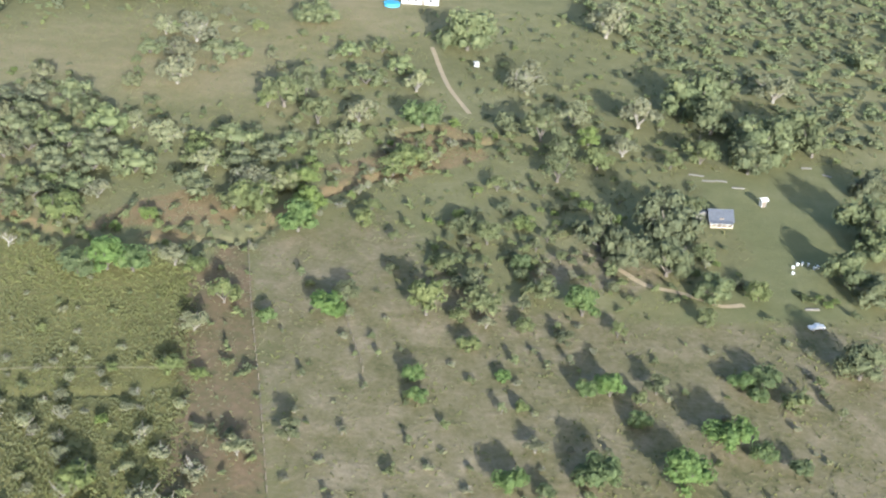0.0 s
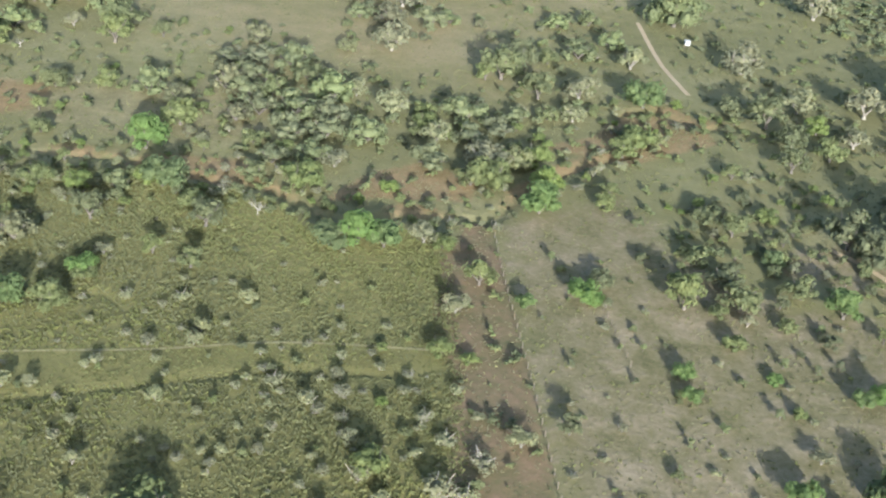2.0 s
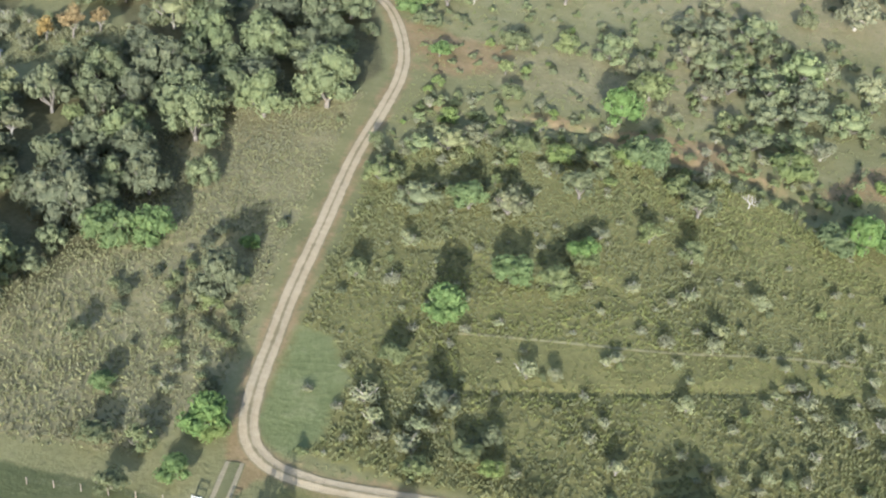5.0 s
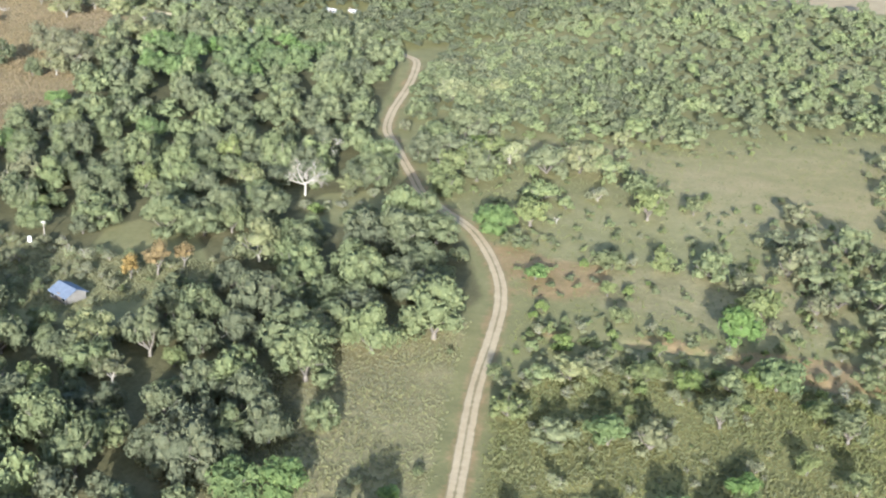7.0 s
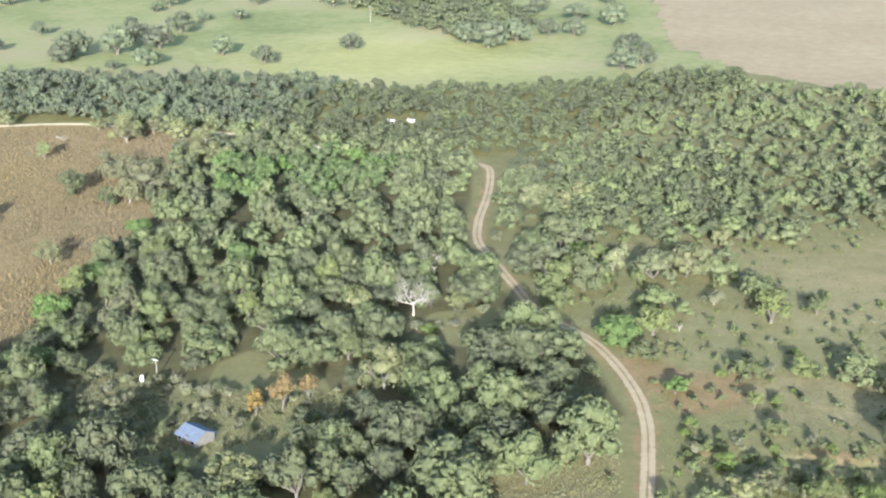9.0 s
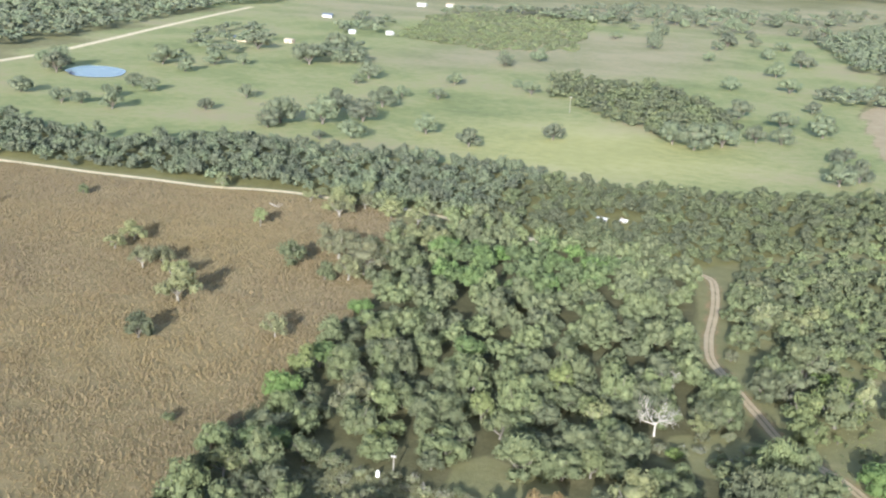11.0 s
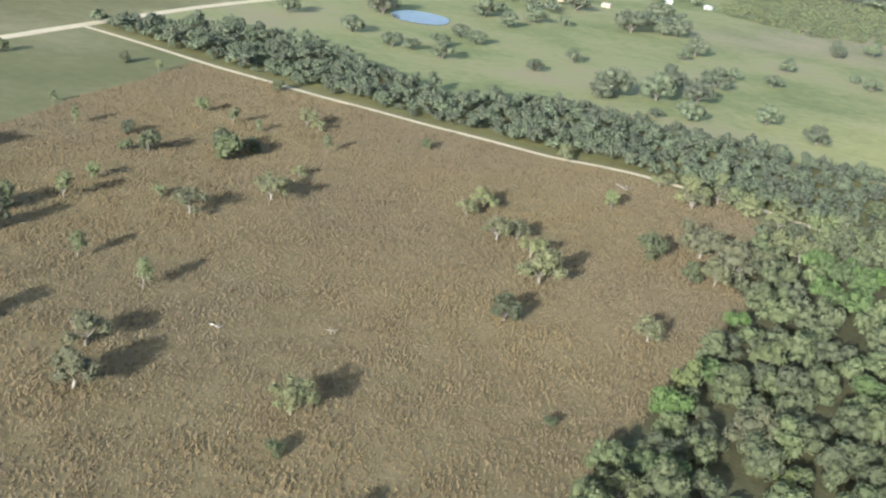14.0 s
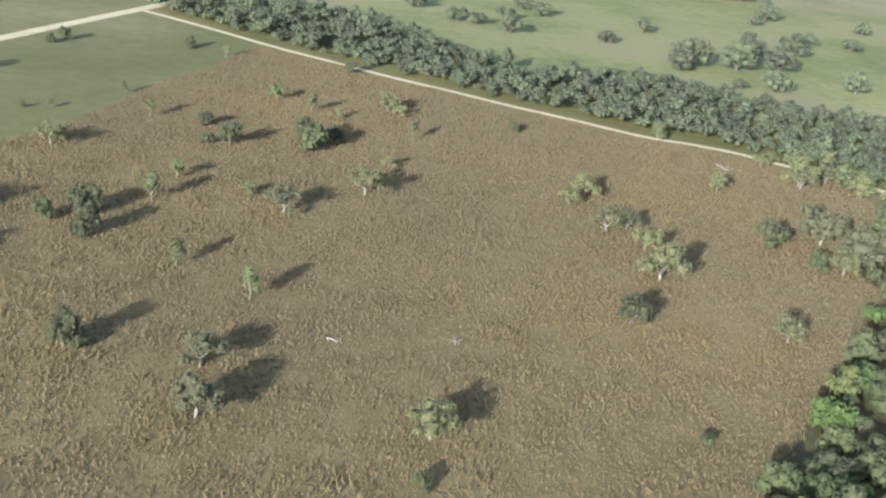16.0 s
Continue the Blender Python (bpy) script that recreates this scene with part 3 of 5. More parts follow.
def tube(verts, faces, pts, radii, sides=6):
    """Adds a tapering round limb along the points."""
    base = len(verts)
    pts = [np.array(p, float) for p in pts]
    for k, (p, r) in enumerate(zip(pts, radii)):
        d = pts[min(k + 1, len(pts) - 1)] - pts[max(k - 1, 0)]
        d /= np.linalg.norm(d)
        a = np.cross(d, (0.31, 0.94, 0.12))
        a /= np.linalg.norm(a)
        b = np.cross(d, a)
        for j in range(sides):
            t = 2 * math.pi * j / sides
            verts.append(p + r * (a * math.cos(t) + b * math.sin(t)))
    for k in range(len(pts) - 1):
        for j in range(sides):
            a0, a1 = base + k * sides + j, base + k * sides + (j + 1) % sides
            faces.append((a0, a1, a1 + sides, a0 + sides))
    faces.append(tuple(base + (len(pts) - 1) * sides + j for j in range(sides)))


def limbs(rng, trunk_top, trunk_r, spread, top, count, lean=0.12):
    """The trunk and its forked limbs, piece by piece, of a tree whose crown is about one metre in radius."""
    off = rng.normal(size=2) * lean * trunk_top
    pieces = [([], [])]
    tube(*pieces[0], [(0, 0, -0.15), (off[0] * 0.4, off[1] * 0.4, trunk_top * 0.5), (off[0], off[1], trunk_top)], [trunk_r * 1.35, trunk_r, trunk_r * 0.85], 6)
    for k in range(count):
        v, f = [], []
        t = 2 * math.pi * (k + rng.uniform(-0.3, 0.3)) / count
        e = np.array([math.cos(t) * spread * rng.uniform(0.6, 1), math.sin(t) * spread * rng.uniform(0.6, 1), trunk_top + (top - trunk_top) * rng.uniform(0.45, 1)])
        s = np.array([off[0], off[1], trunk_top * rng.uniform(0.8, 1)])
        tube(v, f, [s, s * 0.5 + e * 0.5 + rng.normal(size=3) * 0.07, e], [trunk_r * 0.6, trunk_r * 0.4, trunk_r * 0.14], 4)
        q = s + (e - s) * rng.uniform(0.45, 0.85)
        g = q + np.array([*(rng.normal(size=2) * 0.28), abs(rng.normal()) * 0.25])
        tube(v, f, [q, (q + g) / 2 + rng.normal(size=3) * 0.03, g], [trunk_r * 0.28, trunk_r * 0.18, trunk_r * 0.07], 3)
        pieces.append((v, f))
    return pieces


def dome_lobes(rng, count, reach, height, lobe, centre_z, flat=1.0):
    """Centres and sizes of the lobes of a crown."""
    c, r = [np.array([0, 0, centre_z + 0.1 * height])], [lobe * 1.25]
    for k in range(count):
        t = 2 * math.pi * (k * 0.618 + rng.uniform(-0.08, 0.08))
        up = rng.uniform(-0.75, 1.0)
        rad = reach * math.sqrt(max(0.05, 1 - max(0, up) ** 2)) * rng.uniform(0.8, 1.12)
        c.append(np.array([math.cos(t) * rad, math.sin(t) * rad * flat, centre_z + up * height]))
        r.append(lobe * rng.uniform(0.65, 1.15))
    return c, r


def make_tree(name, seed, leaf, bark, label, lobes=11, count=430, size=0.1, trunk=0.55, reach=0.62, height=0.42, lobe=0.4, limb_count=5, squash=0.8, low=-0.5, trunk_r=0.075, split=False, core=0.84, body=0.62):
    """A tree with a crown of about one metre in radius, to be scaled; trunk is the clear stem's share."""
    rng = np.random.RandomState(seed)
    root = tagged(new(name), label, "tree")
    c, r = dome_lobes(rng, lobes, reach, height, lobe, trunk + 0.62)
    v, f, inner = clump_cloud(rng, c, r, count, size, squash, low=low, core=core, body=body)
    crown = new("crown", quads_mesh("crown", v, f, leaf, smooth=inner))
    crown.parent = root
    pieces = limbs(rng, trunk + 0.12, trunk_r, reach, trunk + 0.6 + height, limb_count)
    if split:
        for k, (v, f) in enumerate(pieces):
            ob = new("branch" if k else "trunk", mesh_from("branch" if k else "trunk", v, f, bark, True))
            ob.parent = root
    else:
        v, f = [], []
        for pv, pf in pieces:
            f += [tuple(i + len(v) for i in q) for q in pf]
            v += pv
        stem = new("trunk", mesh_from("trunk", v, f, bark, True))
        stem.parent = root
    return root


def make_shrub(name, seed, leaf, label, count=120, size=0.19, lobes=6, height=0.35, bare=0, core=0.7):
    """A shrub in one mesh, leaves down to the ground, about one metre in radius."""
    rng = np.random.RandomState(seed)
    c, r = dome_lobes(rng, lobes, 0.55, height, 0.42, 0.42)
    v, f, inner = clump_cloud(rng, c, r, count, size, 0.85, low=-0.6, core=core)
    v, f = [np.array(p) for p in v], [tuple(q) for q in f]
    leaves = len(f)
    for k in range(bare):
        t, e = rng.uniform(0, 6.28), rng.uniform(0.5, 1.0)
        tip = np.array([math.cos(t) * e, math.sin(t) * e, rng.uniform(0.5, 1.15)])
        tube(v, f, [(0, 0, -0.05), tip * 0.5 + rng.normal(size=3) * 0.08, tip], [0.05, 0.035, 0.012], 4)
    me = mesh_from(name, v, f, leaf)
    me.polygons.foreach_set("use_smooth", [k < inner for k in range(len(f))])
    if bare:
        me.materials.append(BARK_PALE)
        me.polygons.foreach_set("material_index", [0] * leaves + [1] * (len(f) - leaves))
    return tagged(new(name, me), label, "shrub")


def put_away(ob):
    """Removes a pattern tree after its copies stand."""
    for o in (*ob.children_recursive, ob):
        bpy.data.objects.remove(o)


def plant(kinds, places, group, sink=0.0, lift=(0.9, 1.15), seed=1):
    """Stands copies of the given patterns at places of x, y and crown radius."""
    rng = random.Random(seed)
    for x, y, r in places:
        k = rng.choice(kinds)
        m = Matrix.Translation((x, y, height_at(x, y) - sink)) @ Matrix.Rotation(rng.uniform(0, 6.28), 4, "Z") @ Matrix.Diagonal((r, r, r * rng.uniform(*lift), 1))
        tagged(copy_thing(k, m), group=group)


def grown(places, k):
    return [(x, y, r * k) for x, y, r in places]


def scatter(poly, step, seed, keep=(), clear=(), jitter=0.42, size=(2, 4), lines=(), line_gap=3.5):
    """Even but irregular places inside a polygon, away from what already stands, from glades and from lines."""
    rng = random.Random(seed)
    xs, ys = [p[0] for p in poly], [p[1] for p in poly]
    pts = []
    row, y = 0, min(ys)
    while y < max(ys):
        x = min(xs) + (step / 2 if row % 2 else 0)
        while x < max(xs):
            pts.append((x + rng.uniform(-jitter, jitter) * step, y + rng.uniform(-jitter, jitter) * step, rng.uniform(*size)))
            x += step
        y += step * 0.87
        row += 1
    a = np.array(pts)
    ok = inside(poly, a[:, 0], a[:, 1])
    for g in clear:
        ok &= ~inside(g, a[:, 0], a[:, 1])
    for l in lines:
        ok &= off_line(l, a[:, 0], a[:, 1]) > line_gap + a[:, 2] * 0.5
    for x, y, r in keep:
        ok &= np.hypot(a[:, 0] - x, a[:, 1] - y) > 0.75 * r + 0.45 * a[:, 2]
    return [tuple(p) for p in a[ok]]


# ---- plants: where they stand ----
FIELD_OAKS = [(-356, 187, 4.5), (-389, 161, 4.6), (-404, 175, 4.2), (-462, 253, 4.6), (-460, 283, 4.8), (-474, 309, 2.1), (-521, 361, 3.7), (-514, 360, 2.4),
              (-421, 329, 3.0), (-423, 341, 3.8), (-401, 318, 4.1), (-398, 324, 3.2), (-371, 296, 5.5), (-386, 314, 3.4), (-332, 286, 3.5), (-357, 363, 6.2),
              (-545, 238, 4.2), (-385, 412, 4.4), (-319, 157, 3.4), (-508, 181, 5.2), (-482, 165, 4.0), (-636, 268, 3.4)]
FIELD_SAPLINGS = [(-423, 205, 2.5), (-448, 205, 2.4), (-478, 255, 1.9), (-491, 340, 2.0), (-400, 382, 2.6), (-534, 336, 2.4), (-553, 337, 2.8), (-488, 230, 2.8),
                  (-501, 249, 2.2), (-556, 283, 2.1), (-585, 295, 1.6), (-580, 262, 1.2), (-445, 423, 2.6), (-616, 369, 1.7), (-523, 338, 1.6)]
FIELD_BUSHES = [(-346, 173, 1.9), (-427, 160, 4.0), (-476, 201, 4.0), (-490, 210, 4.6), (-492, 199, 2.9), (-499, 301, 4.6), (-506, 306, 4.4), (-503, 315, 3.3),
                (-517, 283, 3.9), (-522, 278, 2.5), (-539, 292, 2.6), (-480, 382, 2.0), (-361, 266, 3.7), (-321, 226, 1.6), (-365, 347, 4.6), (-348, 339, 3.1),
                (-572, 396, 2.6), (-635, 366, 2.6), (-665, 320, 2.2), (-667, 328, 2.7), (-584, 254, 1.2)]
WOOD_EDGE_OAKS = [(-341, 351, 5.6), (-341, 365, 5.8), (-342, 387, 5.4), (-336, 390, 4.7), (-342, 343, 3.9)]
PASTURE_OAKS = [(-672, 552, 5.4), (-632, 540, 4.6), (-623, 545, 3.9), (-600, 543, 5.0), (-723, 641, 7.3), (-728, 557, 6.1), (-695, 709, 7.6), (-663,
    691, 5.1), (-671, 735, 6.2), (-704, 838, 7.8), (-645, 616, 5.0), (-626, 607, 4.9), (-657, 749, 3.9), (-628, 789, 8.7), (-651, 866, 8.6), (-617,
    813, 5.6), (-610, 824, 6.9), (-561, 755, 6.6), (-554, 726, 3.6), (-571, 626, 4.2), (-563, 575, 3.9), (-510, 567, 8.5), (-508, 552, 5.5)]
PASTURE_OAKS_B = [(-493, 581, 7.4), (-505, 618, 6.7), (-481, 603, 7.0), (-497, 655, 7.0), (-507, 699, 4.0), (-461, 555, 5.4), (-471, 541, 2.7), (-438,
    592, 5.0), (-406, 575, 5.1), (-507, 776, 4.8), (-486, 706, 4.4), (-526, 907, 5.5), (-470, 795, 3.0), (-352, 905, 5.8), (-314, 922, 6.2), (-317,
    774, 6.7), (-326, 657, 6.6), (-312, 648, 7.7), (-302, 667, 7.3), (-287, 752, 6.8), (-262, 739, 7.0), (-277, 698, 5.7), (-290, 694, 4.7), (-283,
    831, 4.5), (-380, 624, 5.0), (-233, 603, 6.5), (-226, 619, 5.5), (-240, 659, 5.0), (-341, 1012, 7.3), (-338, 1103, 7.0)]
PASTURE_OAKS_B_2 = [(-428, 1182, 4.9), (-410, 1078, 4.4), (-521, 896, 4.3), (-514, 949, 6.3), (-451, 772, 4.4)]
SCRUB_TREES = [(-78, 126.5, 4.6), (-143, 121, 2.6)]
TRACK_TREES = [(-197, 302, 5.4), (-203, 337, 6.3), (-208, 328, 5.0), (-179, 230, 5.4), (-192, 254, 5.9), (-186, 262, 5.0), (-202, 258, 5.3), (-192, 200, 6.4), (-189, 209, 5.3), (-186, 217, 4.6), (-195, 221, 4.2), (-217, 307, 4.9), (-227, 259, 5.5), (-244, 243, 5.9), (-242, 252, 4.5)]
ORANGE_TREES = [(-234, 222, 2.6), (-231, 228, 2.1), (-238, 218, 1.8)]
DEAD_TREE = [(-225, 276, 5.5)]
GREY_BARE = [(-96, 115, 2.5), (-86, 216, 2.2)]
PADDOCK = [(-125, 98, 2.8), (-109, 103, 2.7)]
STRAW_TREES = [(-157, 149, 3.0), (-166, 212, 0.9), (-158, 172, 1.1)]
CORNER_TREES = [(-149, 107, 2.4), (-156, 114, 2.7), (-150, 115, 2.5), (-143, 112, 2.6), (-147, 129, 1.8), (-157, 146, 2.3), (-161, 123, 2.2), (-171,
    131, 2.1)]
GARDEN_BUSHES = [(70, 221, 1.2), (71, 220, 1.3), (73, 222, 1.0), (74, 219, 1.2), (76, 221, 1.0), (69, 223, 0.9)]
EDGE_OAKS = [(-187, 193, 5.8), (-180, 207, 4.9), (-171, 217, 6.1), (-182, 156, 3.8), (-176, 160, 3.6), (-197, 184, 4.5), (-184, 172, 3.6), (-178, 180, 2.5), (-200, 178, 3.8), (-205, 211, 4.9), (-217, 206, 4.2), (-160, 164, 1.6), (-190, 169, 3.2)]
BANK_TREES = [(-190, 306, 5.8)]
FIELD_EDGE_TREES = [(-307, 250, 4.2), (-311, 274, 3.8), (-303, 244, 2.9), (-297, 224, 3.1), (-293, 226, 3.6), (-316, 296, 3.5), (-322, 315, 3.2)]

# trees and large shrubs of the scrub, the dry grass and the creek, by their look
NEAR_BRIGHT = [(11, 152, 2.5), (16, 151, 1.5), (24, 155, 3.4), (37, 156, 4.0), (46, 168, 3.9), (51, 165, 2.2), (56, 162, 1.8), (51, 186, 2.2), (55, 187, 2.8),
    (53, 182, 1.8), (24, 179, 1.9), (28, 180, 2.7), (32, 171, 1.9), (25, 207, 3.6), (10, 182, 1.3), (14, 223, 2.5), (-5, 180, 1.9), (-4, 174, 1.7),
    (-22, 200, 3.1), (-32, 195, 1.8), (-10, 299, 5.0), (-70, 208, 3.3), (-65, 210, 3.9), (-60, 210, 3.3), (-32, 233, 4.4), (-176, 275, 4.5), (-160, 252, 2.4),
    (-116, 239, 4.3), (-107, 223, 4.3), (-132, 193, 3.6), (-109, 186, 2.6)]
NEAR_LIME = [(13, 173, 1.3), (15, 243, 2.4), (32, 296, 2.9), (59, 289, 4.0), (-60, 268, 2.9), (-47, 242, 3.0), (-43, 243, 4.0), (-80, 231, 4.2), (-63, 234, 1.9),
    (-34, 255, 3.1), (-31, 244, 3.4), (-12, 274, 4.0), (-15, 268, 3.1), (-49, 213, 2.4), (-35, 322, 3.1), (4, 191, 2.0), (-18, 246, 1.7), (2, 201, 1.7),
    (-194, 293, 4.0), (-146, 264, 3.0), (-139, 239, 2.3), (-147, 223, 2.2), (-130, 216, 3.1), (-122, 217, 2.7), (-110, 224, 3.0), (-98, 215, 2.9), (-155, 238, 1.4)]
NEAR_OLIVE = [(48, 207, 2.4), (-19, 206, 2.7), (36, 182, 2.5), (59, 180, 2.8), (65, 188, 1.4), (18, 212, 3.7), (6, 204, 4.0), (12, 301, 4.3), (20, 296, 5.4),
    (25, 286, 4.2), (33, 280, 4.1), (23, 270, 4.5), (51, 284, 2.8), (89, 300, 5.1), (30, 235, 5.4), (53, 257, 3.3), (7, 234, 3.3), (2, 238, 3.3),
    (60, 219, 2.9), (4, 212, 3.9), (-4, 202, 4.3), (-1, 220, 3.5), (-46, 306, 6.2), (-42, 316, 5.0), (-50, 304, 2.9)]
NEAR_OLIVE_B = [(-36, 296, 4.6), (-19, 238, 2.6), (-23, 160, 2.3), (-7, 153, 1.1), (33, 178, 1.7), (-41, 201, 3.5), (21, 196, 2.0), (31, 200, 1.9), (14, 199, 2.0),
    (-12, 232, 1.6), (9, 262, 2.6), (52, 235, 2.6), (-169, 281, 5.1), (-147, 310, 6.3), (-144, 297, 5.2), (-134, 305, 2.8), (-136, 269, 3.5), (-113, 253, 4.5),
    (-115, 205, 3.8), (-94, 209, 4.2), (-100, 196, 2.3), (-156, 207, 1.9), (-144, 250, 2.1), (-92, 193, 2.7)]
NEAR_DARK = [(0, 368, 7.6), (61, 324, 7.2), (65, 311, 6.0), (75, 296, 7.6), (85, 308, 6.7), (70, 285, 5.1), (45, 243, 6.8), (97, 277, 4.5), (89, 252, 6.0),
    (80, 229, 5.0), (84, 222, 4.5), (35, 229, 4.8), (43, 226, 4.8), (51, 218, 3.8), (73, 192, 4.6), (-50, 383, 4.5), (-46, 386, 5.1), (90, 242, 5.0)]
NEAR_PALE = [(17, 334, 5.7), (44, 392, 7.0), (29, 309, 4.7), (46, 311, 5.7), (40, 290, 3.9), (7, 199, 1.8), (-89, 358, 3.5), (-79, 354, 5.6), (-76, 316, 5.2),
    (-79, 283, 2.8), (-69, 274, 3.8), (-57, 261, 3.6), (-76, 242, 3.1), (-45, 250, 5.0), (-26, 300, 4.6), (-27, 284, 3.3), (-13, 326, 4.3), (-53, 214, 3.1),
    (87, 340, 5.6), (-44, 190, 2.6), (-30, 155, 2.3), (15, 162, 1.9), (-186, 323, 3.8), (-158, 305, 2.9), (-124, 212, 1.4), (-137, 177, 1.8), (-108, 193, 1.7),
    (-220, 374, 4.6)]
NEAR_GREY = [(73, 344, 5.6), (124, 379, 5.2), (-63, 370, 2.6), (-89, 339, 3.3), (-80, 336, 4.9), (-69, 339, 4.9), (-64, 345, 3.6), (-87, 312, 3.1), (-79, 300, 2.2),
    (-110, 310, 3.9), (-106, 296, 3.7), (-97, 295, 5.2), (-112, 292, 3.7), (-105, 282, 4.3), (-92, 288, 4.3), (-84, 279, 5.3), (-103, 272, 4.2), (-98, 276, 4.2),
    (-90, 267, 5.2), (-82, 265, 4.7), (-98, 264, 4.1), (-102, 259, 3.4)]
NEAR_GREY_B = [(-62, 277, 2.7), (-52, 275, 5.4), (-81, 256, 4.6), (-89, 253, 4.5), (-72, 257, 4.9), (-49, 263, 4.5), (-44, 270, 4.0), (-40, 279, 3.4), (-95, 248, 3.2),
    (-81, 243, 4.4), (-57, 248, 4.7), (-38, 253, 3.8), (-89, 240, 3.7), (-91, 232, 3.1), (-34, 353, 3.7), (-25, 359, 3.7), (-27, 329, 5.0), (-18, 341, 4.0),
    (-7, 275, 2.7), (-33, 283, 3.0), (-212, 369, 5.8), (-201, 340, 6.8)]
NEAR_GREY_C = [(-202, 322, 5.8), (-191, 312, 6.8), (-175, 320, 6.6), (-167, 324, 6.3), (-159, 324, 5.4), (-171, 298, 4.8), (-169, 268, 3.6), (-164, 296, 2.5), (-159, 362, 4.7),
    (-151, 360, 5.0), (-143, 359, 5.4), (-125, 269, 4.8), (-117, 264, 3.7), (-109, 276, 4.9), (-143, 212, 4.3), (-139, 217, 3.5), (-148, 209, 2.9), (-115, 219, 3.2),
    (-140, 189, 4.0), (-125, 194, 4.0), (-150, 195, 3.5)]

MEADOW_BRIGHT = [(-124, 159, 3.2), (-118, 174, 2.9), (-144, 122, 3.2)]
MEADOW_LIME = [(-110, 174, 2.8), (-108, 184, 1.8), (-110, 131, 1.9), (-115, 125, 1.7), (-106, 129, 1.4), (-51, 144, 2.4), (-45, 176, 1.8), (-40, 175, 1.3), (-127, 146, 1.9)]
MEADOW_OLIVE = [(-117, 139, 3.0), (-108, 135, 1.6), (-141, 164, 1.9), (-84, 173, 1.7), (-118, 133, 1.6)]
MEADOW_PALE = [(-135, 165, 1.5), (-108, 151, 1.9), (-104, 152, 1.2), (-97, 160, 1.2), (-91, 167, 1.3), (-85, 153, 1.5), (-84, 169, 1.6), (-79, 184, 1.7), (-69, 162, 1.6),
    (-73, 169, 1.1), (-62, 180, 0.9), (-60, 166, 1.2), (-127, 136, 2.0), (-124, 132, 1.6), (-118, 129, 1.9), (-63, 158, 1.7), (-58, 161, 1.6), (-61, 156, 1.3),
    (-49, 164, 1.3), (-45, 158, 1.5), (-57, 155, 1.2), (-55, 150, 1.5), (-52, 142, 1.9), (-41, 166, 1.3), (-41, 153, 1.7), (-35, 149, 2.1), (-41, 141, 2.7),
    (-37, 141, 1.9), (-91, 136, 1.6), (-96, 141, 1.1)]
MEADOW_PALE_B = [(-45, 149, 1.2), (-56, 134, 1.4), (-72, 143, 1.0), (-78, 151, 1.0), (-48, 138, 1.4), (-90, 182, 1.5), (-99, 180, 1.3), (-68, 193, 1.0), (-95, 145, 1.0),
    (-37, 160, 1.2), (-103, 130, 0.9)]
MEADOW_GREY = [(-122, 129, 1.5)]

NAMED = (FIELD_OAKS + FIELD_SAPLINGS + FIELD_BUSHES + WOOD_EDGE_OAKS + PASTURE_OAKS + PASTURE_OAKS_B + PASTURE_OAKS_B_2
         + SCRUB_TREES + TRACK_TREES + ORANGE_TREES + DEAD_TREE + GREY_BARE + PADDOCK + STRAW_TREES + CORNER_TREES
         + GARDEN_BUSHES + EDGE_OAKS + BANK_TREES + FIELD_EDGE_TREES
         + NEAR_BRIGHT + NEAR_LIME + NEAR_OLIVE + NEAR_OLIVE_B + NEAR_DARK + NEAR_PALE + NEAR_GREY + NEAR_GREY_B + NEAR_GREY_C
         + MEADOW_BRIGHT + MEADOW_LIME + MEADOW_OLIVE + MEADOW_PALE + MEADOW_PALE_B + MEADOW_GREY)
HUT = (-245, 206, 5.0)

oaks = [make_tree("oak_tree", 10 + k, LEAF_OAK, BARK, "full grey-green oak with a lumpy crown", lobes=16, count=1050, size=0.056, trunk=0.03, lobe=0.38, reach=0.68, height=0.55, low=-0.8) for k in range(6)]
mossy = [make_tree("mossy_oak", 30 + k, LEAF_MOSSY, BARK_PALE, "thin mossy grey oak with a pale trunk", lobes=13, count=900, size=0.055, trunk=0.16, reach=0.78, height=0.48,
                   lobe=0.34, limb_count=6, trunk_r=0.06, split=True, core=0.72, body=0.5) for k in range(4)]
saplings = [make_tree("young_field_tree", 45 + k, LEAF_LIGHT, BARK_PALE, "slim young grey-green tree in dry grass", lobes=9, count=480, size=0.08, trunk=0.3, reach=0.6, height=0.8,
                      lobe=0.4, limb_count=5, trunk_r=0.05, core=0.75) for k in range(3)]
brights = [make_tree("leafy_tree", 50 + k, LEAF_BRIGHT, BARK, "bright green leafy tree with a full crown", lobes=11, count=650, size=0.065, trunk=0.0, height=0.42) for k in range(3)]
limes = [make_tree("yellow_green_tree", 55 + k, LEAF_CREEK, BARK, "yellow-green leafy tree with a loose crown", lobes=11, count=600, size=0.065, trunk=0.0, height=0.42) for k in range(3)]
duskies = [make_tree("dark_oak", 140 + k, LEAF_DUSKY_HAZE, BARK, "dark spreading oak with a broad crown", lobes=13, count=560, size=0.06, trunk=0.02, reach=0.72, height=0.42) for k in range(3)]
olives = [make_tree("olive_green_tree", 60 + k, LEAF_OLIVE, BARK, "olive green tree with a loose crown", lobes=10, count=500, size=0.07, trunk=0.08, lobe=0.34, height=0.45, core=0.72) for k in range(4)]
pales = [make_tree("lichen_tree", 70 + k, LEAF_PALE, BARK_PALE, "pale grey lichen-covered twiggy tree", lobes=10, count=500, size=0.064, trunk=0.02, lobe=0.34, limb_count=7, core=0.62) for k in range(3)]
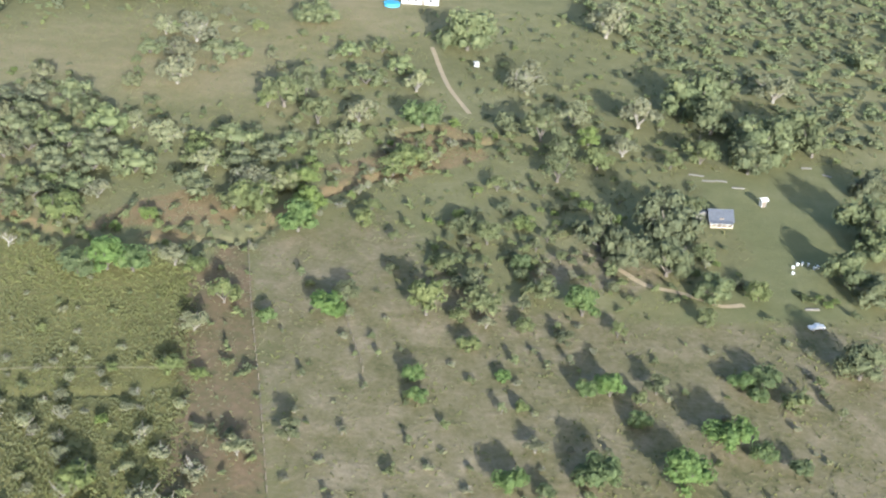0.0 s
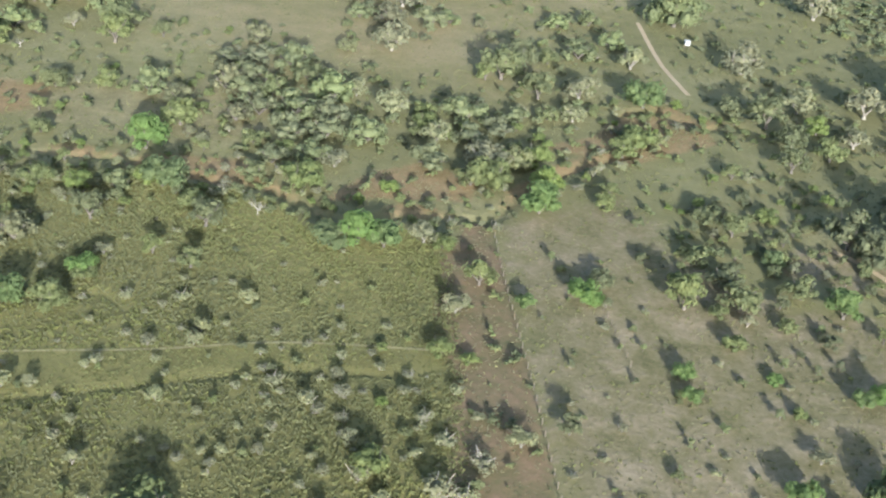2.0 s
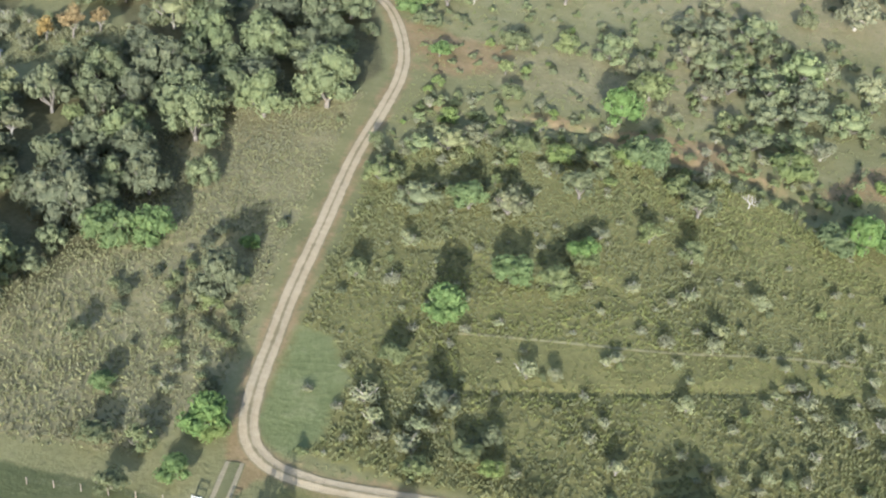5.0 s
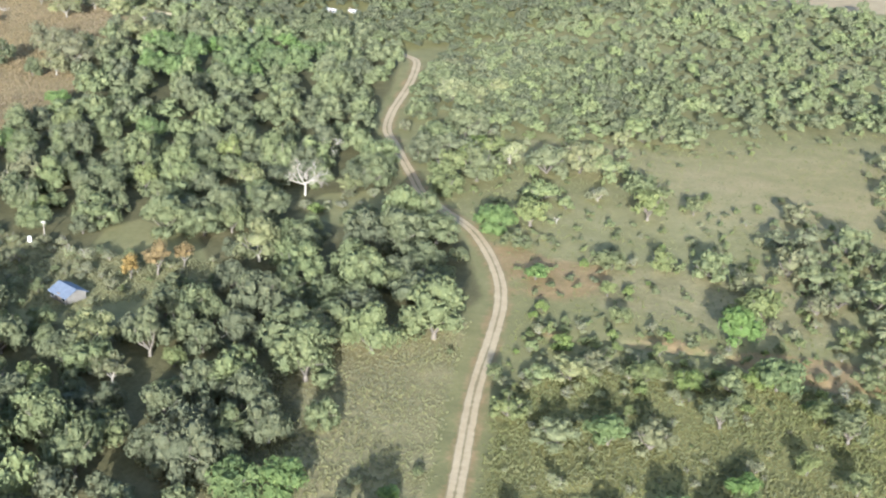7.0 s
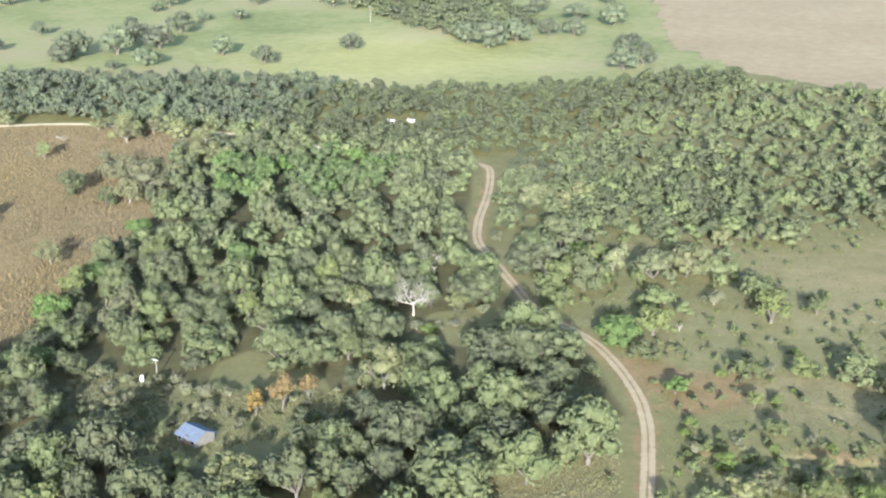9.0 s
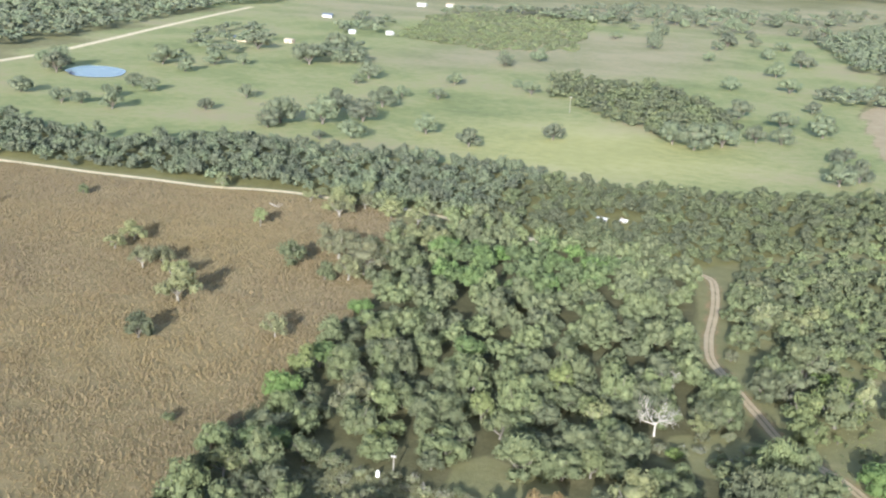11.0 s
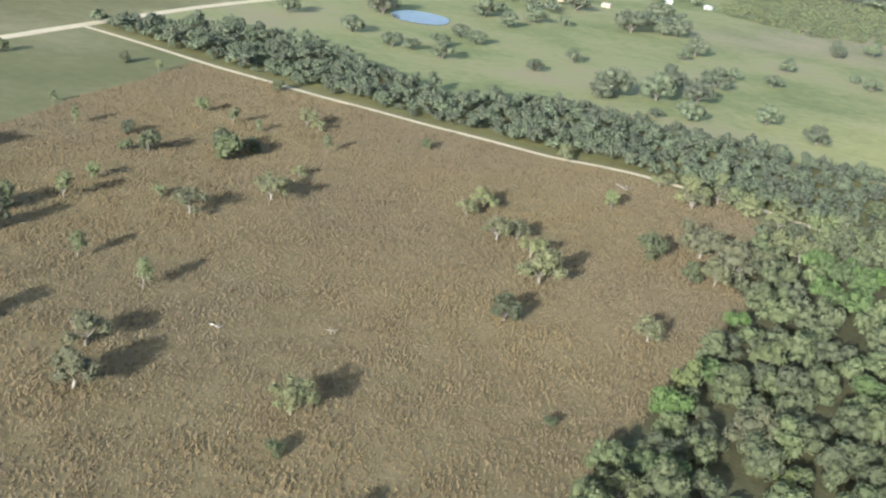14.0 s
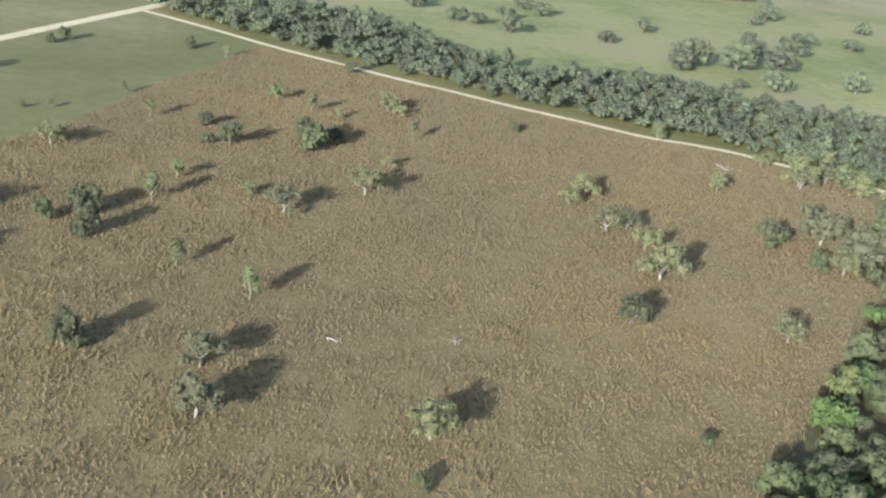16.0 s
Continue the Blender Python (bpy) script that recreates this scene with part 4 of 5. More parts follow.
oranges = [make_tree("autumn_tree", 80, LEAF_ORANGE, BARK, "orange autumn tree with a slim crown", lobes=8, count=260, size=0.085, trunk=0.35, reach=0.55, height=0.55)]
bushes = [make_tree("round_bush", 85 + k, LEAF_BUSH, BARK, "round dull green bush", lobes=10, count=480, size=0.07, trunk=0.0, height=0.45) for k in range(3)]
shrubs_pale = [make_shrub("pale_shrub", 90 + k, LEAF_PALE, "pale grey twiggy shrub in the meadow", count=150, size=0.1, bare=9, core=0.55) for k in range(3)]
shrubs_green = [make_shrub("green_shrub", 95 + k, LEAF_OLIVE, "low olive green shrub", count=150, size=0.11) for k in range(3)]
lows = [make_tree("spreading_shrub", 120 + k, (LEAF_LIGHT, LEAF_MOSSY, LEAF_LIGHT, LEAF_OLIVE)[k], BARK, "low spreading grey-green shrub", lobes=13, count=470, size=0.068, trunk=-0.1, lobe=0.3, reach=0.72, height=0.5) for k in range(4)]
patterns = lows + saplings + limes + duskies + oaks + mossy + brights + olives + pales + oranges + bushes + shrubs_pale + shrubs_green

plant(mossy, grown(FIELD_OAKS, 1.2), "trees in the brown field", seed=2, lift=(1.0, 1.2))
plant(saplings, grown(FIELD_SAPLINGS, 1.25), "young trees in the brown field", seed=52, lift=(1.05, 1.35))
plant(oaks, [(-158, 150, 4.0)], "trees in the straw grass", seed=14, lift=(1.5, 1.6))
plant(olives, STRAW_TREES[1:], "trees in the straw grass", seed=16, lift=(1.1, 1.3))
plant(olives + pales[:2] + brights[:1], grown(CORNER_TREES, 1.1), "trees at the track corner", seed=15, lift=(0.8, 1.05))
plant(bushes, grown(FIELD_BUSHES, 1.15), "bushes in the brown field", seed=3, lift=(1.2, 1.5))
plant(mossy + oaks[:2], grown(WOOD_EDGE_OAKS, 1.25), "trees at the wood's edge", seed=4)
plant(duskies, grown(PASTURE_OAKS + PASTURE_OAKS_B + PASTURE_OAKS_B_2, 1.3), "trees in the far pasture", seed=5, lift=(0.95, 1.25))
plant(limes, GARDEN_BUSHES, "garden bushes on the lawn", seed=20, lift=(0.7, 0.9))
plant(brights, grown([p for p in EDGE_OAKS if p[1] < 165], 1.2), "fresh green trees at the straw grass", seed=30, lift=(1.0, 1.2))
plant(oaks, grown([p for p in EDGE_OAKS if p[1] >= 165], 1.2), "big trees at the edge of the straw grass", seed=23, lift=(1.1, 1.4))
plant(brights * 2 + oaks[:2], grown(FIELD_EDGE_TREES, 1.2), "fresh green trees where the wood meets the field", seed=29, lift=(0.95, 1.2))
plant(oaks[:1] + olives * 2 + limes + pales, grown(BANK_TREES, 1.15), "trees between the track and the creek", seed=28, lift=(0.95, 1.2))
plant(limes, grown(SCRUB_TREES, 1.25), "trees beside the track bend", seed=10, lift=(0.75, 0.85))
plant(oaks + oaks + olives, grown(TRACK_TREES, 1.15), "trees along the track", seed=11, lift=(0.85, 1.05))
plant(oranges, grown(ORANGE_TREES, 1.3), "orange autumn trees", seed=12, lift=(1.2, 1.4))
plant(mossy, PADDOCK, "trees in the paddock", seed=13, lift=(1.5, 1.7))

plant(brights, grown(NEAR_BRIGHT, 1.2), "bright green leafy trees", seed=62, lift=(0.9, 1.1))
plant(limes, grown(NEAR_LIME, 1.2), "yellow-green trees of the scrub", seed=64, lift=(0.85, 1.1))
plant(olives, grown(NEAR_OLIVE + NEAR_OLIVE_B, 1.1), "olive green trees of the scrub", seed=65, lift=(0.85, 1.15))
plant(oaks, grown(NEAR_DARK, 1.12), "dark oaks round the lawn", seed=66, lift=(0.9, 1.15))
plant(pales, grown(NEAR_PALE, 1.2), "pale lichen-grey trees of the scrub", seed=67, lift=(0.85, 1.1))
plant(lows, grown(NEAR_GREY + NEAR_GREY_B + NEAR_GREY_C, 1.08), "grey-green spreading trees of the scrub", seed=68, lift=(0.8, 1.05))

plant(brights, grown(MEADOW_BRIGHT, 1.35), "bright green trees in the meadow", seed=82, lift=(0.9, 1.1))
plant(limes, grown(MEADOW_LIME, 1.3), "yellow-green shrubs in the meadow", seed=83, lift=(0.85, 1.1))
plant(olives + lows, grown(MEADOW_OLIVE + MEADOW_GREY, 1.2), "grey and olive trees of the meadow", seed=84, lift=(0.9, 1.15))
plant(shrubs_pale * 2 + pales, grown(MEADOW_PALE + MEADOW_PALE_B, 1.2), "pale twiggy shrubs in the meadow", seed=85, lift=(0.9, 1.15))

TRACK_SIDE = [(-232, 330, 4.2), (-228, 318, 3.6), (-208, 316, 5.0), (-222, 352, 4.4), (-219, 372, 4.6), (-227, 388, 4.2), (-212, 362, 4.0), (-230, 404, 4.0), (-207, 384, 4.4), (-243, 340, 4.6)]
plant(oaks + lows, TRACK_SIDE, "trees beside the upper track", seed=86, lift=(0.95, 1.2))
grove_young = scatter(GROVE, 7.4, 87, NAMED, (), jitter=0.5, size=(0.9, 1.9), lines=(FOOT_PATH,), line_gap=1.5)
plant(olives * 2 + pales[:1] + oaks[:2] + limes[:1], grove_young, "young trees of the grove before the house", seed=88, lift=(1.0, 1.35))

LANE_TREES = [(-406, 426, 3.0), (-387, 415, 6.1), (-383, 428, 4.2), (-368, 421, 4.5), (-356, 419, 4.8), (-348, 416, 4.0), (-447, 426, 3.1), (-406, 434, 3.0)]
plant(mossy + oaks[:2], LANE_TREES, "trees standing before the gravel lane", seed=89, lift=(0.9, 1.2))
POND_TREES = [(-714, 627, 9.4), (-751, 657, 6.3), (-627, 574, 6.0)]
plant(duskies, POND_TREES, "dark trees round the pond", seed=91, lift=(0.9, 1.1))
STRAW_SHRUBS = scatter([(-180, 166), (-169, 170), (-152, 151), (-147, 130), (-154, 126), (-172, 140)], 5.0, 92, NAMED, (), jitter=0.5, size=(0.7, 1.7))
plant(shrubs_green + shrubs_pale[:1] + bushes[:1], STRAW_SHRUBS, "low green shrubs in the straw grass", seed=93)

far_oaks = scatter([(-638, 1507), (-547, 1779), (-361, 1911), (-278, 1179), (-360, 1055), (-442, 1097), (-532, 1151)], 62, 99, [], (), size=(5.5, 9.5))
plant(duskies, far_oaks, "lone oaks far off in the pasture", seed=27, lift=(0.9, 1.15))

# the wood beside the track
wood = scatter(WOOD, 8.6, 21, NAMED + [HUT, (-236, 212, 10), (-246, 199, 6)], (HUT_GLADE, HUT_YARD, TRACK_GLADE, STRAW), size=(2.5, 5.6), lines=(TRACK, FIELD_ROAD), line_gap=4.5)
near_wood = [p for p in wood if 150 < p[1] < 300]
plant(oaks * 6 + olives * 2 + mossy[:3] + brights[:1], near_wood, "trees of the wood", seed=22, lift=(0.85, 1.55))

plant(pales + shrubs_pale + olives[:2] + lows[:2], scatter(HUT_GLADE, 4.8, 25, NAMED + [(-245, 206, 7)], jitter=0.5, size=(0.8, 2.3)), "shrubs in the glade by the hut", seed=26)
plant(pales + shrubs_pale + limes[:1] + lows[:2], scatter(TRACK_GLADE, 5.2, 27, NAMED, jitter=0.5, size=(0.8, 2.2), lines=(TRACK,), line_gap=2.5), "shrubs in the glade by the track", seed=28)

# shrubs of the meadow and the scrub
pale_patch = scatter([(-78, 139), (-42, 141), (-45, 172), (-60, 180), (-76, 168)], 6.5, 33, NAMED, size=(0.6, 1.3))
plant(pales + shrubs_pale + olives[:1] + limes[:1], pale_patch, "pale shrubs in the meadow", seed=34)
meadow_shrubs = scatter(MEADOW, 8.0, 31, NAMED + pale_patch, size=(0.5, 1.2), lines=(TRACK,), line_gap=4)
plant(shrubs_pale * 2 + shrubs_green, meadow_shrubs, "shrubs in the meadow", seed=32)
SCRUB_A = [(-115, 293), (-104, 313), (-83, 296), (-58, 290), (-46, 285), (-42, 320), (-27, 314), (-19, 295), (-28, 274), (-35, 250), (-46, 239), (-59, 251), (-70, 249), (-80, 228), (-110, 236), (-122, 262)]
SCRUB_B = [(-100, 374), (-65, 394), (-60, 340), (-71, 317), (-78, 311), (-89, 322)]
SCRUB_C = [(-59, 368), (-39, 373), (-14, 352), (-9, 323), (-33, 317), (-49, 305)]
SCRUB_D = [(9, 265), (25, 268), (31, 248), (37, 230), (29, 234), (20, 211), (9, 225), (-4, 223), (-8, 241), (2, 251)]
SCRUB_E = [(8, 323), (28, 337), (52, 324), (60, 293), (72, 289), (53, 285), (25, 279), (15, 284), (6, 297)]
SCRUB_F = [(-164, 232), (-150, 236), (-135, 228), (-96, 232), (-96, 216), (-132, 200), (-153, 190), (-158, 212)]
SCRUB_G = [(-139, 245), (-127, 263), (-98, 281), (-98, 330), (-122, 330), (-148, 295), (-162, 275), (-172, 290), (-190, 300), (-182, 280), (-165, 262)]
SCRUB_H = [(-227, 342), (-205, 350), (-155, 358), (-160, 330), (-185, 305), (-200, 297), (-214, 316)]
scrub_shrubs = []
for k, (poly, step, size) in enumerate(((SCRUB_A, 6.8, (0.8, 2.0)), (SCRUB_B, 8.5, (1.0, 2.6)), (SCRUB_C, 9.5, (0.8, 2.0)), (SCRUB_D, 7.5, (0.7, 1.6)), (SCRUB_E, 8.0, (0.8, 1.8)),
                                        (SCRUB_F, 6.0, (0.7, 1.7)), (SCRUB_G, 9.0, (0.7, 1.6)), (SCRUB_H, 8.5, (1.4, 3.4)))):
    scrub_shrubs += scatter(poly, step, 40 + k, NAMED, size=size, lines=(TRACK, YARD_TRACK), line_gap=3)
plant(olives + pales[:2] + limes + lows, [p for p in scrub_shrubs if p[0] < -94 and p[1] < 335], "scrub trees along the creek", seed=50, lift=(0.85, 1.25))
plant(lows * 2 + limes[:1] + pales[:2], [p for p in scrub_shrubs if not (p[0] < -94 and p[1] < 335)], "low spreading scrub", seed=51, lift=(0.8, 1.25))
creek_shrubs = [p for p in scatter(ROUGH, 4.4, 113, NAMED, (), jitter=0.5, size=(0.6, 1.8), lines=(TRACK,), line_gap=3) if 1.2 < off_line(CREEK, [p[0]], [p[1]])[0] < 7.5]
plant(limes + olives[:2] + pales[:2] + shrubs_green + shrubs_pale, creek_shrubs, "shrubs along the creek", seed=114, lift=(0.9, 1.3))
dry_shrubs = scatter([(-22, 140), (-34, 215), (-10, 235), (30, 205), (70, 205), (62, 145)], 8.5, 60, NAMED, size=(0.5, 1.2))
plant(shrubs_pale + shrubs_green + saplings, dry_shrubs, "small shrubs on the dry grass", seed=61)


brush_places = scatter(ROUGH, 6.6, 63, NAMED, (STRAW, WOOD, HOUSE_LAWN, PADDOCK_LAWN, WEST_PASTURE, DRY, MEADOW, MEADOW_BAND), size=(0.4, 1.9), lines=(TRACK, YARD_TRACK), line_gap=2.4)

# ---- far woods, hedges and grasses: joined masses ----
def woods(name, places, leaf, label, seed, count=150, size=0.17, lift=(1.0, 1.35), trunk=0.4, lobes=10, core=0.84, grain=1):
    """Many crowns joined into one mass."""
    rng = np.random.RandomState(seed)
    kinds = []
    for k in range(5):
        c, r = dome_lobes(rng, lobes, 0.62, 0.48, 0.37, trunk + 0.6)
        v, f, _ = clump_cloud(rng, c, r, count, size, core=core, grain=grain)
        kinds.append((v, f))
    vs, qs, ts, base = [], [], [], 0
    for x, y, r in places:
        v, q = kinds[rng.randint(5)]
        a = rng.uniform(0, 6.28)
        ca, sa = math.cos(a), math.sin(a)
        h = rng.uniform(*lift)
        vs.append(np.stack([x + r * (ca * v[:, 0] - sa * v[:, 1]), y + r * (sa * v[:, 0] + ca * v[:, 1]), height_at(x, y) + r * h * v[:, 2]], 1))
        qs.append(q + base)
        ts.append(np.full(len(v), rng.uniform()))
        base += len(v)
    return tagged(new(name, quads_mesh(name, np.concatenate(vs), np.concatenate(qs), leaf, np.concatenate(ts), smooth=10 ** 9)), label, "woodland", kind="stuff")


far_part = [p for p in wood if not 150 < p[1] < 300]
bright_part = [p for p in far_part if inside(BRIGHT_STAND, [p[0]], [p[1]])[0]]
far_part = [p for p in far_part if p not in bright_part]
woods("bright_stand", bright_part, LEAF_BRIGHT, "stand of bright green young trees in the wood", 69, count=300, size=0.08, trunk=0.1)
woods("woodland", far_part, LEAF_OAK, "dense grey-green oak wood behind the brown field", 70, count=320, size=0.085, lift=(0.85, 1.55), trunk=0.12)
belt = scatter(BELT, 6.6, 71, [], (CAMP_GLADE,), jitter=0.5, size=(1.8, 4.6), lines=(FIELD_ROAD,), line_gap=2.2)
woods("tree_belt", [p for p in belt if p[0] < -345], LEAF_DUSKY_HAZE, "dense belt of dark oaks beyond the gravel lane", 72, count=170, size=0.09, lift=(0.9, 1.5), trunk=0.12, lobes=7)
woods("young_woodland", [p for p in belt if p[0] >= -345], LEAF_BUSH, "lighter open woodland beyond the track", 73, count=200, size=0.1, lift=(0.8, 1.1), trunk=0.1, lobes=8)
thicket = scatter(THICKET, 5.8, 74, NAMED, (TAN_B,), jitter=0.5, size=(1.1, 3.8), lines=(TRACK,), line_gap=2.5)
woods("thicket", thicket[::2], LEAF_OAK, "thicket of dull green young trees", 75, count=130, size=0.11, trunk=0.05, lobes=6)
woods("light_thicket", thicket[1::2], LEAF_LIGHT, "thicket of lighter green young trees", 79, count=130, size=0.11, lift=(0.7, 1.2), trunk=0.05, lobes=6)
track_thicket = scatter([(-236, 346), (-200, 350), (-160, 358), (-150, 420), (-200, 450), (-240, 440)], 5.6, 110, NAMED, (TAN_B,), jitter=0.5, size=(1.4, 3.6), lines=(TRACK,), line_gap=2.2)
woods("track_thicket", track_thicket, LEAF_BUSH, "dull green young trees beside the upper track", 111, count=140, size=0.1, lift=(0.8, 1.2), trunk=0.05, lobes=7)
woods("yard_thicket", scatter(YARD_THICKET, 5.4, 76, NAMED, (), jitter=0.5, size=(1.0, 3.0)), LEAF_LIGHT, "pale green brush behind the house", 77, count=60, size=0.13, lift=(0.5, 1.0), trunk=0.0, lobes=6, core=0.9, grain=1)
woods("brush", brush_places, LEAF_OLIVE, "low olive brush between the trees", 78, count=36, size=0.16, lift=(0.7, 1.2), trunk=-0.15, lobes=2, grain=1)
LANE_EDGE = [(-405, 428), (-350, 428), (-300, 411), (-252, 412), (-250, 428), (-300, 436), (-350, 448), (-405, 447)]
woods("lane_trees", scatter(LANE_EDGE, 9.5, 91, [], size=(2.2, 4.6)), LEAF_LIGHT, "light green trees leaning over the gravel lane", 92, count=200, size=0.095, trunk=0.1)
far_places = []
for k, (poly, step, size) in enumerate((
        ([(-1200, 700), (-1400, 1300), (-960, 1300), (-870, 930), (-845, 800), (-822, 690)], 15, (6, 9)),
        ([(-835, 470), (-850, 560), (-838, 640), (-822, 690), (-860, 700), (-1000, 900), (-1200, 700), (-1000, 450)], 14, (4, 7)),
        ([(-365, 1329), (-334, 1664), (-200, 1600), (-200, 1050), (-291, 1102)], 14, (6, 9)),
        ([(-794, 883), (-813, 1000), (-726, 908), (-677, 743), (-699, 715)], 20, (6, 8)),
        ([(-700, 1364), (-660, 1651), (-400, 1700), (-380, 1560), (-584, 1303)], 30, (7, 10)),
        ([(-723, 986), (-792, 1161), (-741, 1138), (-695, 1028)], 18, (6, 9)),
        ([(-655, 820), (-663, 928), (-610, 850), (-621, 787)], 15, (6, 8)),
        ([(-296, 940), (-256, 983), (-230, 903), (-281, 868)], 12, (5, 7)),
        ([(-1500, 1750), (-1500, 2100), (300, 3000), (500, 2600)], 62, (18, 30)))):
    far_places += scatter(poly, step, 80 + k, [], (), size=size, lines=(FAR_ROAD,), line_gap=22)
woods("far_woods", far_places, LEAF_DUSKY_HAZE, "far dark woods and hedges beyond the pasture", 90, count=10, size=0.26, lift=(0.6, 0.85), lobes=3, core=0.95, grain=1)
grove_far = scatter([(-468, 859), (-438, 872), (-388, 867), (-317, 763), (-299, 672), (-331, 665), (-388, 721), (-432, 768)], 12, 97, [], (), size=(4.5, 8))
woods("pasture_grove", grove_far, LEAF_BUSH, "loose grove of grey-green trees in the pasture", 98, count=60, size=0.13, lift=(0.6, 0.95), trunk=0.0, lobes=8)
far_thicket = scatter([(-680, 1021), (-760, 1255), (-734, 1380), (-606, 1370), (-520, 1047), (-577, 987)], 10, 94, [], (), size=(4.5, 6.5))
woods("far_thicket", far_thicket, LEAF_OAK, "low light green thicket beyond the pasture", 93, count=16, size=0.24, lift=(0.3, 0.5), trunk=-0.2, lobes=4, core=0.95, grain=1)
hedge = scatter([(-760, 1255), (-765, 1300), (-735, 1420), (-600, 1410), (-606, 1370), (-734, 1375)], 13, 95, [], (), size=(6, 8))
woods("far_hedge", hedge, LEAF_DUSKY_HAZE, "dark hedge behind the light thicket", 96, count=30, size=0.2, lift=(0.6, 0.9), lobes=7, grain=1)


def tufts(name, polys, spacing, mat, label, seed, height, spread, leaves=4, clear=(), lines=(), gap=2.2, sway=0.25):
    """Grass and herbs as leaning blades, joined into one mass."""
    rng = np.random.RandomState(seed)
    vs, ts = [], []
    for poly in polys:
        p = np.array(poly)
        lo, hi = p.min(0), p.max(0)
        n = int((hi[0] - lo[0]) * (hi[1] - lo[1]) / spacing ** 2)
        x, y = rng.uniform(lo[0], hi[0], n), rng.uniform(lo[1], hi[1], n)
        ok = depth_in(poly, x, y) > rng.uniform(-1.5, 1.0, n)
        for g in clear:
            ok &= ~inside(g, x, y)
        for l in lines:
            ok &= off_line(l, x, y) > gap
        x, y = x[ok], y[ok]
        z = ground_height(x, y)
        # patches of taller and lower growth
        patch = 0.75 + 0.35 * np.sin(x * 0.21 + 2 * np.sin(y * 0.13)) * np.sin(y * 0.17 + 1.5 * np.sin(x * 0.09))
        tint = (0.5 + sway * np.sin(x * 0.045 + y * 0.02) + sway * np.sin(y * 0.06 - x * 0.013) + rng.uniform(-0.25, 0.25, len(x))).clip(0.01, 0.99)
        for k in range(leaves):
            a, h = rng.uniform(0, 6.28, len(x)), height * patch * rng.uniform(0.5, 1.25, len(x))
            w, o = spread * rng.uniform(0.35, 0.7, len(x)), spread * 0.6
            ox, oy = rng.uniform(-o, o, len(x)), rng.uniform(-o, o, len(x))
            lx, ly = rng.normal(0, 0.35, len(x)) * h, rng.normal(0, 0.35, len(x)) * h
            ca, sa = np.cos(a) * w, np.sin(a) * w
            q = np.stack([np.stack([x + ox - ca, y + oy - sa, z - 0.05], 1), np.stack([x + ox + ca, y + oy + sa, z - 0.05], 1),
                          np.stack([x + ox + lx, y + oy + ly, z + h], 1)], 1)
            vs.append(q.reshape(-1, 3))
            ts.append(np.repeat(tint, 3))
    v = np.concatenate(vs)
    return tagged(new(name, quads_mesh(name, v, np.arange(len(v)).reshape(-1, 3), mat, np.concatenate(ts))), label, "grass", kind="stuff")


tufts("field_grass", [FIELD], 0.72, STRAW_DRY, "tall dry brown grass covering the field", 101, 0.85, 0.3, 2, lines=(FIELD_ROAD,), sway=0.12)
tufts("meadow_growth", [MEADOW], 0.58, HERB, "dense olive weeds and herbs of the meadow", 102, 0.55, 0.36, 4, clear=(CORNER_LAWN, MEADOW_BAND), lines=(TRACK,), gap=3.2)
tufts("straw_grass", [STRAW_COVER, HUT_GLADE], 0.52, STRAW_PALE, "tall pale straw grass beside the track", 103, 0.55, 0.26, 3, lines=(TRACK,), gap=3.4)

tufts("rough_grass", [ROUGH], 1.5, HERB, "rough olive grass and weeds between the shrubs", 104, 0.35, 0.34, 3, clear=(MEADOW, STRAW, WOOD, HOUSE_LAWN, PADDOCK_LAWN, RED_STRIP, DRY),
      lines=(TRACK, YARD_TRACK), gap=2.6)
tufts("band_herbs", [MEADOW_BAND], 0.62, HERB, "low weeds of the mown meadow band", 112, 0.3, 0.32, 3)
tufts("band_grass", [RED_STRIP, RED_BANK, RED_BANK_B], 1.2, STRAW_PALE, "short brown grass on bare strips", 105, 0.25, 0.35, 3)
tufts("dry_grass", [DRY], 1.5, STRAW_PALE, "short dry grey grass with weeds", 106, 0.2, 0.4, 2, lines=(TRACK,))
tufts("weeds", [DRY], 2.1, HERB, "scattered green weeds in the dry grass", 109, 0.4, 0.4, 3, lines=(TRACK,))
tufts("verge_weeds", [[(-128, 111), (-107, 115), (-87, 118.5), (-60, 123), (-60, 124.5), (-87, 120), (-107, 116.4), (-128, 112.4)]], 0.55, LEAF_BUSH, "dark weeds along the paddock fence", 107, 0.5, 0.3, 4)

# ---- pond ----
pond_line = smooth_line([(-716, 636), (-722, 660), (-710, 670), (-691, 665), (-676, 641), (-681, 626), (-697, 622), (-716, 636)], 4)
pond = tagged(new("pond", mesh_from("pond", [(x, y, 0.45) for x, y in pond_line[:-1]], [tuple(range(len(pond_line) - 1))[::-1]], WATER)), "small farm pond in the pasture, the sky's blue reflection painted in", "pond", kind="structure")

# ---- bare trees, logs and snags ----
def part(name, verts, faces, mat, parent, label="", smooth=False):
    ob = new(name, mesh_from(name, verts, faces, mat, smooth))
    ob.parent = parent
    return tagged(ob, label)


